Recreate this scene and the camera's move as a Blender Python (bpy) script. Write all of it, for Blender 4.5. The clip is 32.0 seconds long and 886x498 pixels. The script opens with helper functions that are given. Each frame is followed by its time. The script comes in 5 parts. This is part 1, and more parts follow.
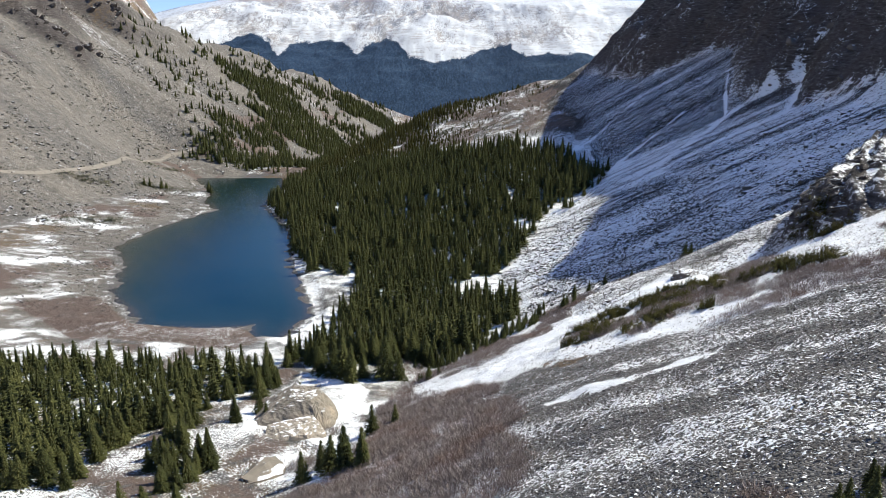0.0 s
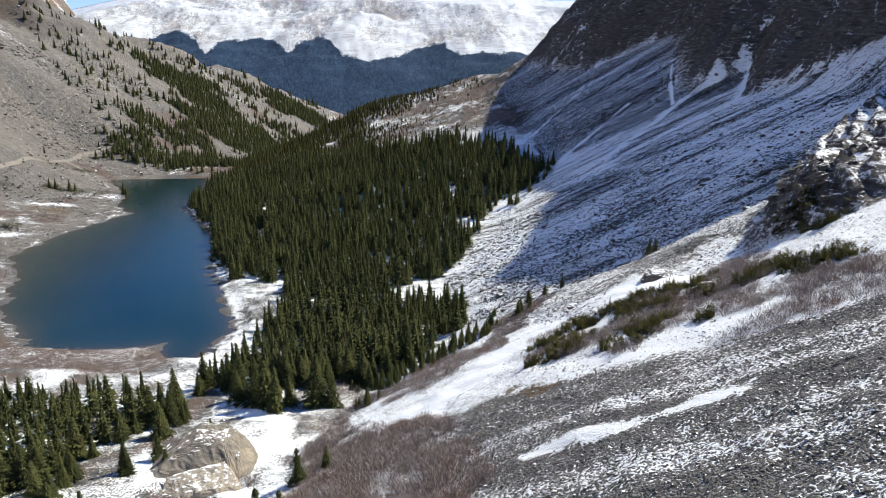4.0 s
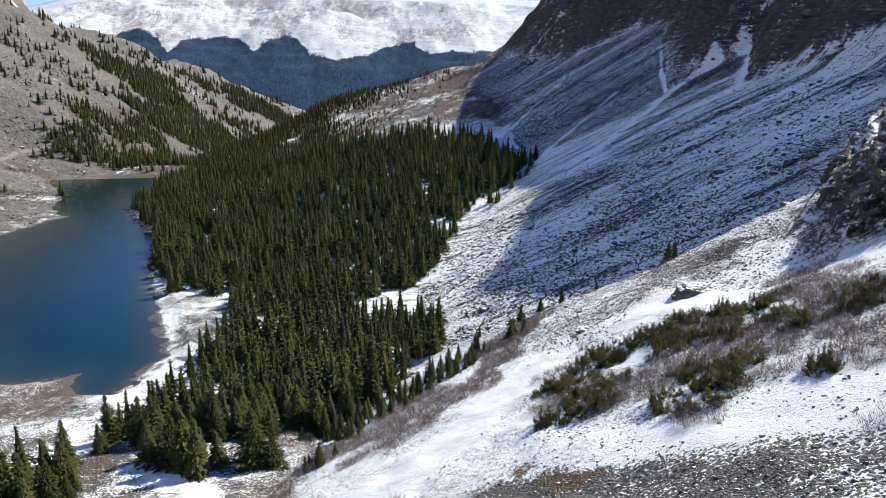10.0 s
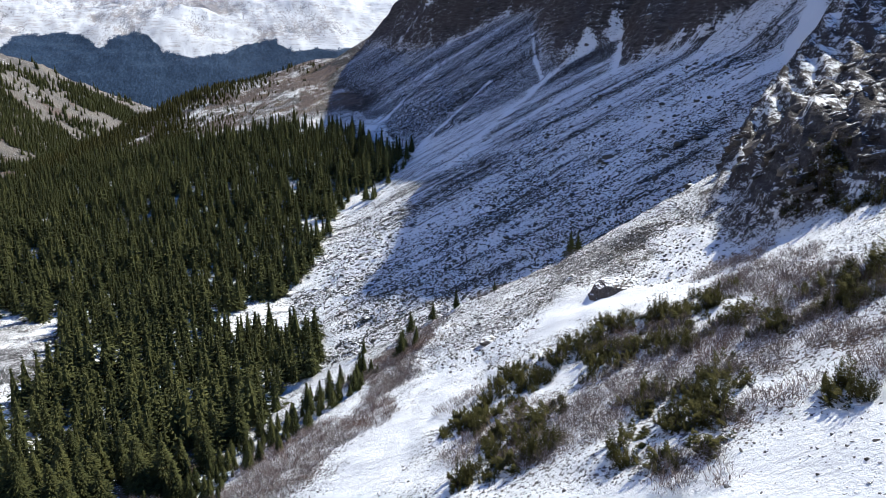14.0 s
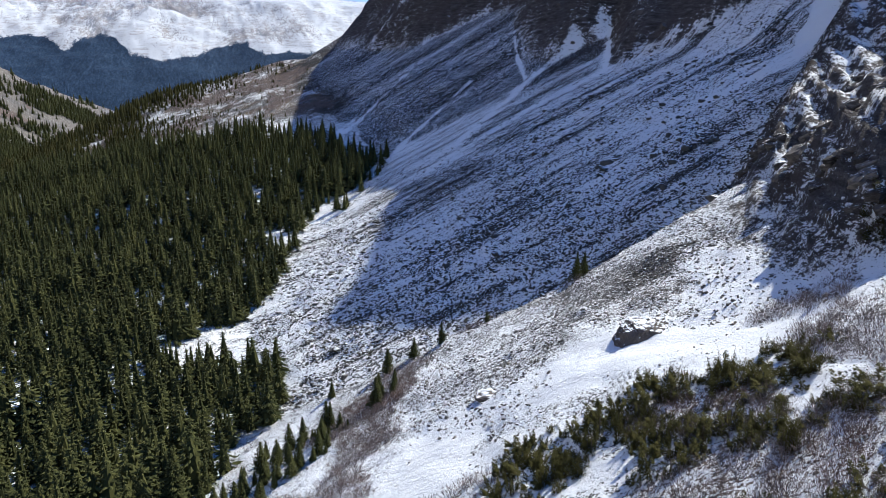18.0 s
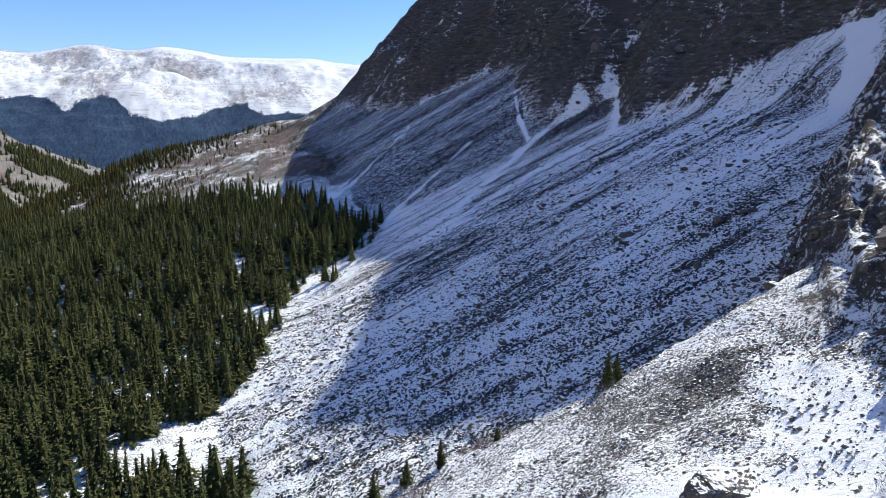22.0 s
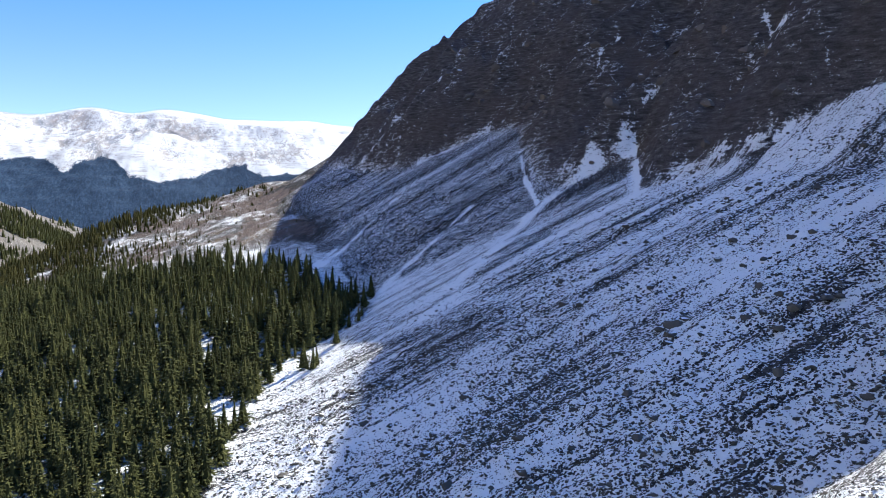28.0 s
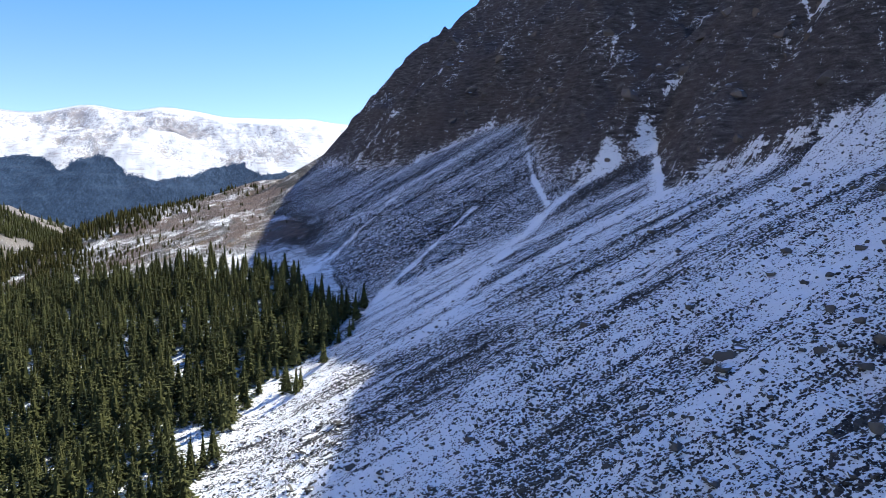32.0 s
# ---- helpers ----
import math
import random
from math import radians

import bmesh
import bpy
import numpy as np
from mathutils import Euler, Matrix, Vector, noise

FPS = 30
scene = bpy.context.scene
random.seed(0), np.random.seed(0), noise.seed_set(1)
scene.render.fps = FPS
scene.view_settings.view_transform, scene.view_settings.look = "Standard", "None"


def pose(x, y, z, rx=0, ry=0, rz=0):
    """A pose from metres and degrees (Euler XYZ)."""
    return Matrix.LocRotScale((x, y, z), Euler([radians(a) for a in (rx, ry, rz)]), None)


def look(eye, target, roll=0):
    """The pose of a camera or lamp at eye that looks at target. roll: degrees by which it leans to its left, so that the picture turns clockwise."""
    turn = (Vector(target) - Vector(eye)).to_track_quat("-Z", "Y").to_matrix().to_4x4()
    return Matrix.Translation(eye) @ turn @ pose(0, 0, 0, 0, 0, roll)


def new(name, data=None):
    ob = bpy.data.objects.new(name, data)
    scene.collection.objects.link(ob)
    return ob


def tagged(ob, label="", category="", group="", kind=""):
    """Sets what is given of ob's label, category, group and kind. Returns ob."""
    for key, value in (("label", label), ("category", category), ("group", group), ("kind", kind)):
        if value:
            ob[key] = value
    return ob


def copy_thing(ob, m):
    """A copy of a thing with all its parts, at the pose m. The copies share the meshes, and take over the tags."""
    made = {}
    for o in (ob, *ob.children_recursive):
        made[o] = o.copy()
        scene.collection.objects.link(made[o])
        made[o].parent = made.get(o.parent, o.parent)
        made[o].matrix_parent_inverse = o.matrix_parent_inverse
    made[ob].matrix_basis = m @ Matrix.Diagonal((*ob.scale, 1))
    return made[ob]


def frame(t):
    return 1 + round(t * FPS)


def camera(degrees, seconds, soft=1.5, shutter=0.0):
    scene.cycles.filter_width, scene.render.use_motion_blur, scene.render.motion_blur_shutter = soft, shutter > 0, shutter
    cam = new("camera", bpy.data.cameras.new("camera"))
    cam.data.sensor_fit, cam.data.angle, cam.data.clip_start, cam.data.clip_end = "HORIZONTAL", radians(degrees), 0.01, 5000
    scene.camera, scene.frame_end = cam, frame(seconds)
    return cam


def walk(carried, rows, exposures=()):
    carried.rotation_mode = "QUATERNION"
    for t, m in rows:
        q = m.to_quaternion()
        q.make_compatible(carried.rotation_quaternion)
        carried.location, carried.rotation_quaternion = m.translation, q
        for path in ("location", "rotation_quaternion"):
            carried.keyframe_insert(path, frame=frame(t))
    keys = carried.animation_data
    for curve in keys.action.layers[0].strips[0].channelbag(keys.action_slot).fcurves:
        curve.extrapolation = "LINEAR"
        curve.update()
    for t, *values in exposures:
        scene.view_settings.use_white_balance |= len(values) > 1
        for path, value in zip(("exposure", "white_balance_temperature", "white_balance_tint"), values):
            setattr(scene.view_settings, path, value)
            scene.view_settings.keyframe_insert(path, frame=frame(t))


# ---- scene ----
# time, place, heading (to the left of north), tilt up, lean
PATH = (
    (0, 0.00, 0.00, 84.00, -0.000, -14.973, -0.163),
    (0.5, -0.04, 2.91, 83.31, -0.906, -14.967, -0.157),
    (1, -0.07, 5.79, 82.64, -1.854, -14.963, -0.146),
    (1.5, -0.11, 8.63, 81.96, -2.805, -14.998, -0.124),
    (2, -0.15, 11.41, 81.26, -3.445, -15.009, -0.095),
    (2.5, -0.19, 14.15, 80.55, -3.971, -15.007, -0.068),
    (3, -0.18, 16.87, 79.86, -4.560, -15.005, -0.049),
    (3.5, -0.08, 19.59, 79.22, -5.087, -14.980, -0.042),
    (5.5, 0.58, 30.52, 76.88, -5.339, -14.950, -0.046),
    (6, 0.77, 33.25, 76.29, -5.338, -14.927, -0.052),
    (6.5, 0.98, 35.97, 75.69, -5.346, -14.938, -0.058),
    (7, 1.21, 38.67, 75.09, -5.347, -14.970, -0.061),
    (7.5, 1.45, 41.37, 74.49, -5.467, -14.966, -0.067),
    (8, 1.69, 44.04, 73.90, -5.902, -14.973, -0.077),
    (8.5, 1.92, 46.66, 73.30, -6.459, -14.945, -0.078),
    (9, 2.14, 49.24, 72.72, -6.877, -14.928, -0.059),
    (9.5, 2.34, 51.80, 72.12, -7.370, -14.911, -0.025),
    (10, 2.58, 54.38, 71.52, -7.676, -14.904, 0.005),
    (10.5, 2.85, 56.98, 70.91, -7.735, -14.917, 0.017),
    (11, 3.18, 59.58, 70.29, -7.720, -14.939, 0.013),
    (11.5, 3.54, 62.15, 69.66, -7.861, -14.999, 0.005),
    (12, 3.91, 64.67, 69.01, -8.192, -15.017, -0.008),
    (12.5, 4.27, 67.13, 68.34, -13.186, -15.046, -0.034),
    (13, 4.64, 69.55, 67.69, -16.315, -15.119, -0.070),
    (13.5, 5.05, 71.93, 67.08, -17.333, -15.065, -0.104),
    (14, 5.52, 74.32, 66.53, -18.243, -15.000, -0.128),
    (14.5, 6.08, 76.74, 66.09, -19.207, -14.925, -0.128),
    (16.5, 8.55, 86.54, 64.71, -20.304, -14.778, -0.058),
    (17, 9.23, 89.02, 64.47, -20.335, -14.737, -0.029),
    (17.5, 9.99, 91.52, 64.37, -20.363, -14.705, 0.004),
    (18, 10.81, 94.03, 64.33, -20.364, -14.651, 0.030),
    (18.5, 11.65, 96.53, 64.31, -20.400, -14.636, 0.054),
    (19, 12.51, 99.03, 64.31, -20.442, -14.612, 0.078),
    (19.5, 13.40, 101.51, 64.32, -20.461, -14.626, 0.093),
    (20, 14.29, 103.96, 64.34, -20.490, -14.152, 0.092),
    (20.5, 15.18, 106.37, 64.38, -20.521, -13.042, 0.081),
    (21, 16.04, 108.74, 64.42, -20.545, -12.051, 0.069),
    (21.5, 16.87, 111.05, 64.46, -20.549, -11.009, 0.058),
    (22, 17.66, 113.29, 64.50, -20.597, -9.935, 0.042),
    (22.5, 18.43, 115.46, 64.55, -20.608, -8.880, 0.021),
    (23, 19.18, 117.60, 64.61, -20.605, -7.884, 0.002),
    (23.5, 19.93, 119.74, 64.68, -20.638, -6.882, -0.010),
    (24, 20.69, 121.89, 64.71, -20.663, -5.879, -0.015),
    (24.5, 21.48, 124.07, 64.71, -20.684, -4.965, -0.011),
    (25, 22.31, 126.31, 64.71, -20.671, -4.839, 0.004),
    (25.5, 23.18, 128.63, 64.73, -20.667, -4.837, 0.020),
    (27.5, 26.73, 138.08, 64.85, -20.757, -4.948, 0.070),
    (28, 27.62, 140.46, 64.87, -20.739, -5.001, 0.088),
    (28.5, 28.51, 142.85, 64.88, -20.765, -5.023, 0.118),
    (29, 29.40, 145.27, 64.90, -20.764, -5.040, 0.152),
    (29.5, 30.30, 147.69, 64.94, -20.765, -5.048, 0.183),
    (30, 31.20, 150.11, 64.99, -20.767, -5.073, 0.203),
    (30.5, 32.10, 152.54, 65.02, -20.773, -5.078, 0.215),
    (31, 32.99, 154.99, 65.04, -20.773, -5.052, 0.226),
    (31.5, 33.87, 157.49, 65.07, -20.772, -5.068, 0.230),
    (32, 34.74, 160.01, 65.11, -20.764, -5.102, 0.226),
)


def along(x, y, z, heading, tilt, lean):
    h, v = radians(heading), radians(tilt)
    ahead = Vector((-math.sin(h) * math.cos(v), math.cos(h) * math.cos(v), math.sin(v)))
    return look((x, y, z), Vector((x, y, z)) + ahead * 10, lean)


cam = camera(64.779, 32.0, 0.5)
walk(cam, [(t, along(*row)) for t, *row in PATH], ((0, 0.90, 4450, 0), (10, 0.86, 4390, 2), (15, 0.82, 4300, 3), (20, 0.69, 4230, 4), (24, 1.24, 4300, 3), (32, 1.30, 4300, 4)))

# ---- world, sun ----
SUN_AZ, SUN_EL = 74.0, 46.0         # degrees to the right of north (+y), above the horizon
world = bpy.data.worlds.new("sky")
scene.world = world
world.use_nodes = True
wn, wl = world.node_tree.nodes, world.node_tree.links
sky = wn.new("ShaderNodeTexSky")
sky.sky_type = "NISHITA"
sky.sun_disc = False
sky.sun_elevation = radians(SUN_EL)
sky.sun_rotation = radians(SUN_AZ)
sky.altitude = 3200
sky.air_density, sky.dust_density, sky.ozone_density = 1.0, 0.6, 5.0
wn["Background"].inputs["Strength"].default_value = 0.088
# thin haze pales the sky towards the horizon
way = wn.new("ShaderNodeTexCoord")
height_of = wn.new("ShaderNodeSeparateXYZ")
wl.new(way.outputs["Generated"], height_of.inputs[0])
haze = wn.new("ShaderNodeMapRange")
haze.interpolation_type = "SMOOTHSTEP"
haze.inputs["From Min"].default_value, haze.inputs["From Max"].default_value = 0.0, 0.42
haze.inputs["To Min"].default_value, haze.inputs["To Max"].default_value = 0.72, 0.0
wl.new(height_of.outputs[2], haze.inputs["Value"])
grey = wn.new("ShaderNodeRGBToBW")
wl.new(sky.outputs[0], grey.inputs[0])
tone = wn.new("ShaderNodeMix")
tone.data_type, tone.blend_type = "RGBA", "MULTIPLY"
tone.inputs[0].default_value = 1.0
tone.inputs[7].default_value = (1.12, 0.98, 0.86, 1)
wl.new(grey.outputs[0], tone.inputs[6])
paled = wn.new("ShaderNodeMix")
paled.data_type = "RGBA"
wl.new(haze.outputs[0], paled.inputs[0])
wl.new(sky.outputs[0], paled.inputs[6])
wl.new(tone.outputs[2], paled.inputs[7])
wl.new(paled.outputs[2], wn["Background"].inputs["Color"])

sun = new("sun", bpy.data.lights.new("sun", "SUN"))
sun.data.energy, sun.data.angle, sun.data.color = 5.0, radians(0.5), (1.0, 0.695, 0.385)
sa, se = radians(SUN_AZ), radians(SUN_EL)
SUN_DIR = Vector((math.sin(sa) * math.cos(se), math.cos(sa) * math.cos(se), math.sin(se)))
sun.matrix_world = look(SUN_DIR * 900, (0, 0, 0))


# ---- noise and shapes of the land, on numpy arrays ----
def hashed(ix, iy, seed):
    h = (ix.astype(np.int64) * 374761393 + iy.astype(np.int64) * 668265263 + seed * 1274126177) & 0x7FFFFFFF
    h = ((h ^ (h >> 13)) * 1103515245) & 0x7FFFFFFF
    h = ((h ^ (h >> 15)) * 12345677 + 99991) & 0x7FFFFFFF
    return ((h ^ (h >> 11)) & 0xFFFFF) / float(0xFFFFF)


def vnoise(x, y, size, seed=0):
    """Value noise, -1 to 1, with lumps of the given size."""
    u, v = np.asarray(x, float) / size, np.asarray(y, float) / size
    iu, iv = np.floor(u), np.floor(v)
    fu, fv = u - iu, v - iv
    fu, fv = fu * fu * (3 - 2 * fu), fv * fv * (3 - 2 * fv)
    a, b = hashed(iu, iv, seed), hashed(iu + 1, iv, seed)
    c, d = hashed(iu, iv + 1, seed), hashed(iu + 1, iv + 1, seed)
    return 2 * ((a * (1 - fu) + b * fu) * (1 - fv) + (c * (1 - fu) + d * fu) * fv) - 1


def fbm(x, y, size, octaves=4, seed=0, gain=0.5):
    total, amp = 0.0, 1.0
    for k in range(octaves):
        total = total + amp * vnoise(x + 17.3 * k, y - 9.1 * k, size / 2 ** k, seed + 7 * k)
        amp *= gain
    return total


def ridged(x, y, size, octaves=4, seed=0):
    total, amp = 0.0, 1.0
    for k in range(octaves):
        total = total + amp * (1 - 2 * np.abs(vnoise(x + 5.7 * k, y + 3.1 * k, size / 2 ** k, seed + 5 * k)))
        amp *= 0.5
    return total


def smax(a, b, k=2.0):
    d = np.abs(a - b)
    return np.maximum(a, b) + np.maximum(k - d, 0) ** 2 / (4 * k)


def smin(a, b, k=2.0):
    return -smax(-a, -b, k)


def ramp(v, lo, hi):
    t = np.clip((v - lo) / (hi - lo), 0, 1)
    return t * t * (3 - 2 * t)


def inside(x, y, poly):
    """Signed distance to a closed outline, positive inside."""
    p = np.array(poly, float)
    q = np.roll(p, -1, 0)
    best = np.full(np.shape(x), 1e18)
    odd = np.zeros(np.shape(x), bool)
    for (ax, ay), (bx, by) in zip(p, q):
        ex, ey = bx - ax, by - ay
        t = np.clip(((x - ax) * ex + (y - ay) * ey) / (ex * ex + ey * ey), 0, 1)
        best = np.minimum(best, (x - ax - t * ex) ** 2 + (y - ay - t * ey) ** 2)
        if by != ay:
            odd ^= ((ay > y) != (by > y)) & (x < ex * (y - ay) / (by - ay) + ax)
    d = np.sqrt(best)
    return np.where(odd, d, -d)


def line_dist(x, y, pts):
    """Distance to an open line of points, and how far along it, 0 to 1."""
    p = np.array(pts, float)
    n = len(p) - 1
    best, where = np.full(np.shape(x), 1e18), np.zeros(np.shape(x))
    for i in range(n):
        (ax, ay), (bx, by) = p[i], p[i + 1]
        ex, ey = bx - ax, by - ay
        t = np.clip(((x - ax) * ex + (y - ay) * ey) / (ex * ex + ey * ey), 0, 1)
        d = (x - ax - t * ex) ** 2 + (y - ay - t * ey) ** 2
        where = np.where(d < best, (i + t) / n, where)
        best = np.minimum(best, d)
    return np.sqrt(best), where


LAKE = ((-110, 232), (-125, 249), (-137, 288), (-154, 317), (-151, 357), (-134, 405), (-150, 430), (-153, 454), (-181, 512), (-186, 530), (-156, 541),
        (-123, 532), (-114, 486), (-109, 416), (-84, 363), (-66, 288), (-48, 235), (-46, 225), (-52, 204), (-60, 205), (-64, 216), (-75, 214), (-100, 215))
ROAD = ((-300, 250), (-229, 392), (-224, 410), (-218, 431), (-213, 455), (-214, 485), (-217, 518), (-213, 548), (-198, 566), (-179, 577), (-150, 605))
SPUR_ROAD = ((-217, 526), (-206, 522), (-197, 510), (-193, 500))
WOOD = ((-106, 412), (-113, 470), (-112, 505), (-55, 492), (0, 455), (44, 436), (64, 405), (80, 352), (72, 338), (54, 328), (43, 307), (33, 282),
        (22, 258), (24, 240), (27, 226), (23, 204), (14, 192), (2, 174), (-6, 157), (-13, 151), (-22, 152), (-31, 159), (-40, 162), (-41, 178), (-36, 188), (-36, 210),
        (-30, 232), (-35, 266), (-48, 271), (-57, 275), (-67, 302), (-80, 352))
SOUTH_WOOD = ((-130, 165), (-95, 172), (-70, 172), (-45, 165), (-36, 150), (-40, 138), (-70, 140), (-130, 128))
NEAR_WOOD = ((-115, 55), (-66, 62), (-37, 80), (-35, 100), (-41, 112), (-40, 133), (-75, 137), (-118, 125))
CRAGS = ((-350, 555), (-300, 540), (-283, 556), (-284, 600), (-280, 655), (-292, 695), (-345, 715))
STRIPE = ((14, 82), (18, 81), (22, 79), (27, 78), (31, 76))
SNOW_BAND = ((2, 126), (12, 131), (22, 144), (29, 151), (36, 156), (44, 154), (52, 150), (60, 147), (66, 142))
HOLLOW = ((60, 148), (64, 146), (68, 155), (74, 166))
BRUSH_SPOTS = ((47, 130, 3.5), (46, 135, 2.5), (58, 130, 5.0), (64, 133, 2.5), (56, 121, 2.5), (49, 113, 5.0), (45, 113, 3.5), (39, 108, 3.0), (44, 117, 3.0), (48, 110, 3.0), (41, 106, 3.0), (33, 107, 1.5), (42, 123, 3.0), (34, 129, 3.0), (37, 127, 2.0), (32, 143, 2.5), (53, 115, 2.5), (28, 130, 2.5), (46, 103, 3.5), (52, 101, 4.0), (16, 42, 1.5), (19, 38, 1.0), (44, 105, 3.0), (65, 140, 3.0))
CONE = ((95, 309), (108, 319), (119, 327), (133, 335), (146, 338), (157, 335), (163, 331), (160, 325), (154, 317), (146, 307), (125, 311))
INLET = ((200, 260), (182, 248), (168, 238), (152, 228), (138, 220))
RIB = ((78, 126), (71, 138), (68.5, 146), (73, 155), (78.5, 163), (84, 174), (92, 172), (102, 172), (112, 165), (112, 126))
SCREE = ((9, 108), (14, 113), (19, 111), (24, 104), (28, 98), (33, 94), (40, 88), (51, 81), (120, 20), (120, -60), (-10, -60), (6, 60), (10, 88))


def past_edge(x, y):
    """How far beyond the brink of the near slope, where it drops to the talus basin."""
    return 0.95 * (y - np.interp(x, (-20, 25, 67, 88, 100), (226, 204, 184, 182, 181)))


def near_slope(x, y):
    n = 41.7 + 0.45 * (x - 28) - 0.31 * (y - 99)
    past = past_edge(x, y)
    n = n - 0.7 * np.logaddexp(0, past / 1.5) * 1.5
    n = n - 2.8 * np.exp(-((x - 63) ** 2 + (y - 147) ** 2) / 150) + 0.8 * fbm(x, y, 26, 3, 3) + 0.8 * np.exp(-(past + 3) ** 2 / 20)
    return n


def talus(x, y):
    """The large fan under the cliffs."""
    a = 22.4 + 0.5 * (x - 64.5) + 0.4 * np.clip(x - 158, 0, 30) - 0.3 * np.maximum(x - 188, 0) + 0.0009 * np.maximum(64 - x, 0) ** 2
    flow = y + 0.12 * x + 5 * vnoise(x, y, 60, 4)
    return a + 1.4 * vnoise(flow, x * 0.12, 15, 11) + 0.6 * vnoise(flow, x * 0.15, 6, 12) - 0.05 * np.maximum(y - 330, 0)


def dark_face(x, y):
    """The shaded flank further on."""
    b = 22 + 0.6 * (x - 75) + 0.17 * (y - 336)
    b = b + 1.6 * vnoise(y + 0.25 * x, x * 0.1, 22, 15) + 0.8 * vnoise(y + 0.25 * x, x * 0.1, 9, 16)
    return b - 0.5 * np.maximum(y - 560, 0)


def cliff_foot(y):
    return np.interp(y, (150, 232, 264, 271, 277, 291, 299, 303, 308, 314, 325, 332, 336, 341, 366, 393, 412, 422, 435, 443, 451, 456, 488, 523, 600, 700),
                     (200, 190, 181, 176, 166, 163, 159, 150, 150, 155, 162, 165, 157, 146, 147, 157, 166, 167, 161, 149, 140, 132, 119, 110, 92, 85))


# unseen ridge above the cliffs: heights solved from the shadow edge it must cast
SHADE_RIDGE_Y = (150, 190, 215, 240, 270, 299, 312, 344, 352, 377, 427, 475, 509, 566, 600, 640, 700)
SHADE_RIDGE_Z = (120, 165, 195, 213, 228, 240, 231, 223, 216, 221, 237, 246, 241, 235, 205, 160, 60)


def cliff(x, y):
    """Rock walls above the fans; they start along a line, lean back and end in a crest."""
    foot = cliff_foot(y) + 1.2 * vnoise(y, 0 * y, 9, 73)
    d = x - foot
    base = np.maximum(talus(foot, y), dark_face(foot, y))
    steep = np.interp(y, (160, 235, 265, 280, 300, 330, 346, 372, 410, 523), (3.4, 3.2, 1.9, 1.35, 1.2, 1.2, 0.95, 1.0, 1.25, 1.1))
    crag = 10.0 * ridged(y * 0.9 + x * 0.25, x * 0.35, 46, 3, 71) + 4.5 * ridged(y + 0.3 * x, x * 0.5, 15, 3, 72) + 1.2 * ridged(x, y, 4, 2, 74)
    rock = base + steep * np.maximum(d, 0) + crag * ramp(d, -4, 25)
    # the crest's southern part is out of view, its heights shaped for its shadow
    crest = np.interp(y, (150, 160, 168, 176, 190, 210, 229, 260, 282, 300, 330, 420, 520), (88, 102, 128, 152, 162, 158, 150, 144, 138, 143, 156, 186, 201)) + 0.42 * (x - 215)
    rock = smin(rock, crest, 8)
    rock = smin(rock, 98 + 1.05 * (x - 126) - 0.0075 * np.maximum(x - 128, 0) ** 2 - 1.1 * (y - 552), 14)
    # an unseen ridge added behind, its heights set so that its shadow lies on the fans
    shade_ridge = np.interp(y, SHADE_RIDGE_Y, SHADE_RIDGE_Z) + 3 * vnoise(y, 0 * y, 14, 77)
    rock = np.maximum(rock, np.where(x < 250, shade_ridge - 4.0 * (250 - x), shade_ridge - 0.5 * (x - 250)))
    return np.where(d > -6, rock + np.minimum(d, 0) * 2, -400.0), d


def rib(x, y):
    r = 43 + 0.70 * (x - 70) - 0.2 * (y - 153)
    s = (x - 79) * 0.578 - (y - 171) * 0.816
    along = (x - 78) * 0.816 + (y - 172) * 0.578
    edge = np.interp(along, (-40, 0, 30, 43, 56, 62, 80, 96, 115, 136), (28, 42, 54, 59, 62, 65, 70, 75, 82, 92)) + 2.1 * (s - 2.5)
    r = smin(smin(r, edge, 4), 55 + 0.55 * (x - 98) - 0.10 * (y - 165), 4)
    d = np.maximum(inside(x, y, RIB), 0)
    front = smin(near_slope(x, y) + 0.8 * d - 1.0, 59.5 + 0.25 * (x - 89) - 0.1 * (y - 158), 2)
    r = smax(r, np.where(d > 0, front, r - 9), 1.5)
    out = ramp(r - near_slope(x, y), -2, 5)
    tilted = x * 0.5 + y * 0.8
    crag = 4.2 * ridged(tilted, y * 0.6 - x * 0.5, 19, 4, 21) + 1.6 * ridged(x, y, 6, 3, 23)
    step = (r + 0.30 * (x * 0.2 - y * 0.9) + 1.6 * vnoise(x, y, 13, 24)) / 3.4
    fr = step - np.floor(step)
    ledge = 3.4 * (ramp(fr, 0.5, 0.9) - fr)
    return r + (0.42 * crag + 1.1 * ledge) * out - 0.6


def wood_hill(x, y):
    shore = np.interp(y, (200, 240, 330, 371, 440, 560), (-46, -48, -62, -93, -102, -112))
    s = np.interp(y, (150, 247, 300, 336, 430, 530, 620), (0.02, 0.03, 0.12, 0.155, 0.24, 0.30, 0.33))
    h = s * np.maximum(x - shore, 0) ** 1.0
    h = np.minimum(h, 62 + 0.12 * (x - 60))
    h = h - 0.4 * np.maximum(y - 600 - 0.25 * x, 0) * ramp(y, 590, 640)
    h = h + 10.5 * np.exp(-((x - 2) / 42) ** 2 - ((y - 595) / 60) ** 2) + 4 * np.exp(-((x - 75) / 30) ** 2 - ((y - 590) / 60) ** 2)
    return h + 1.2 * fbm(x, y, 45, 3, 31) * ramp(x - shore, 5, 40)


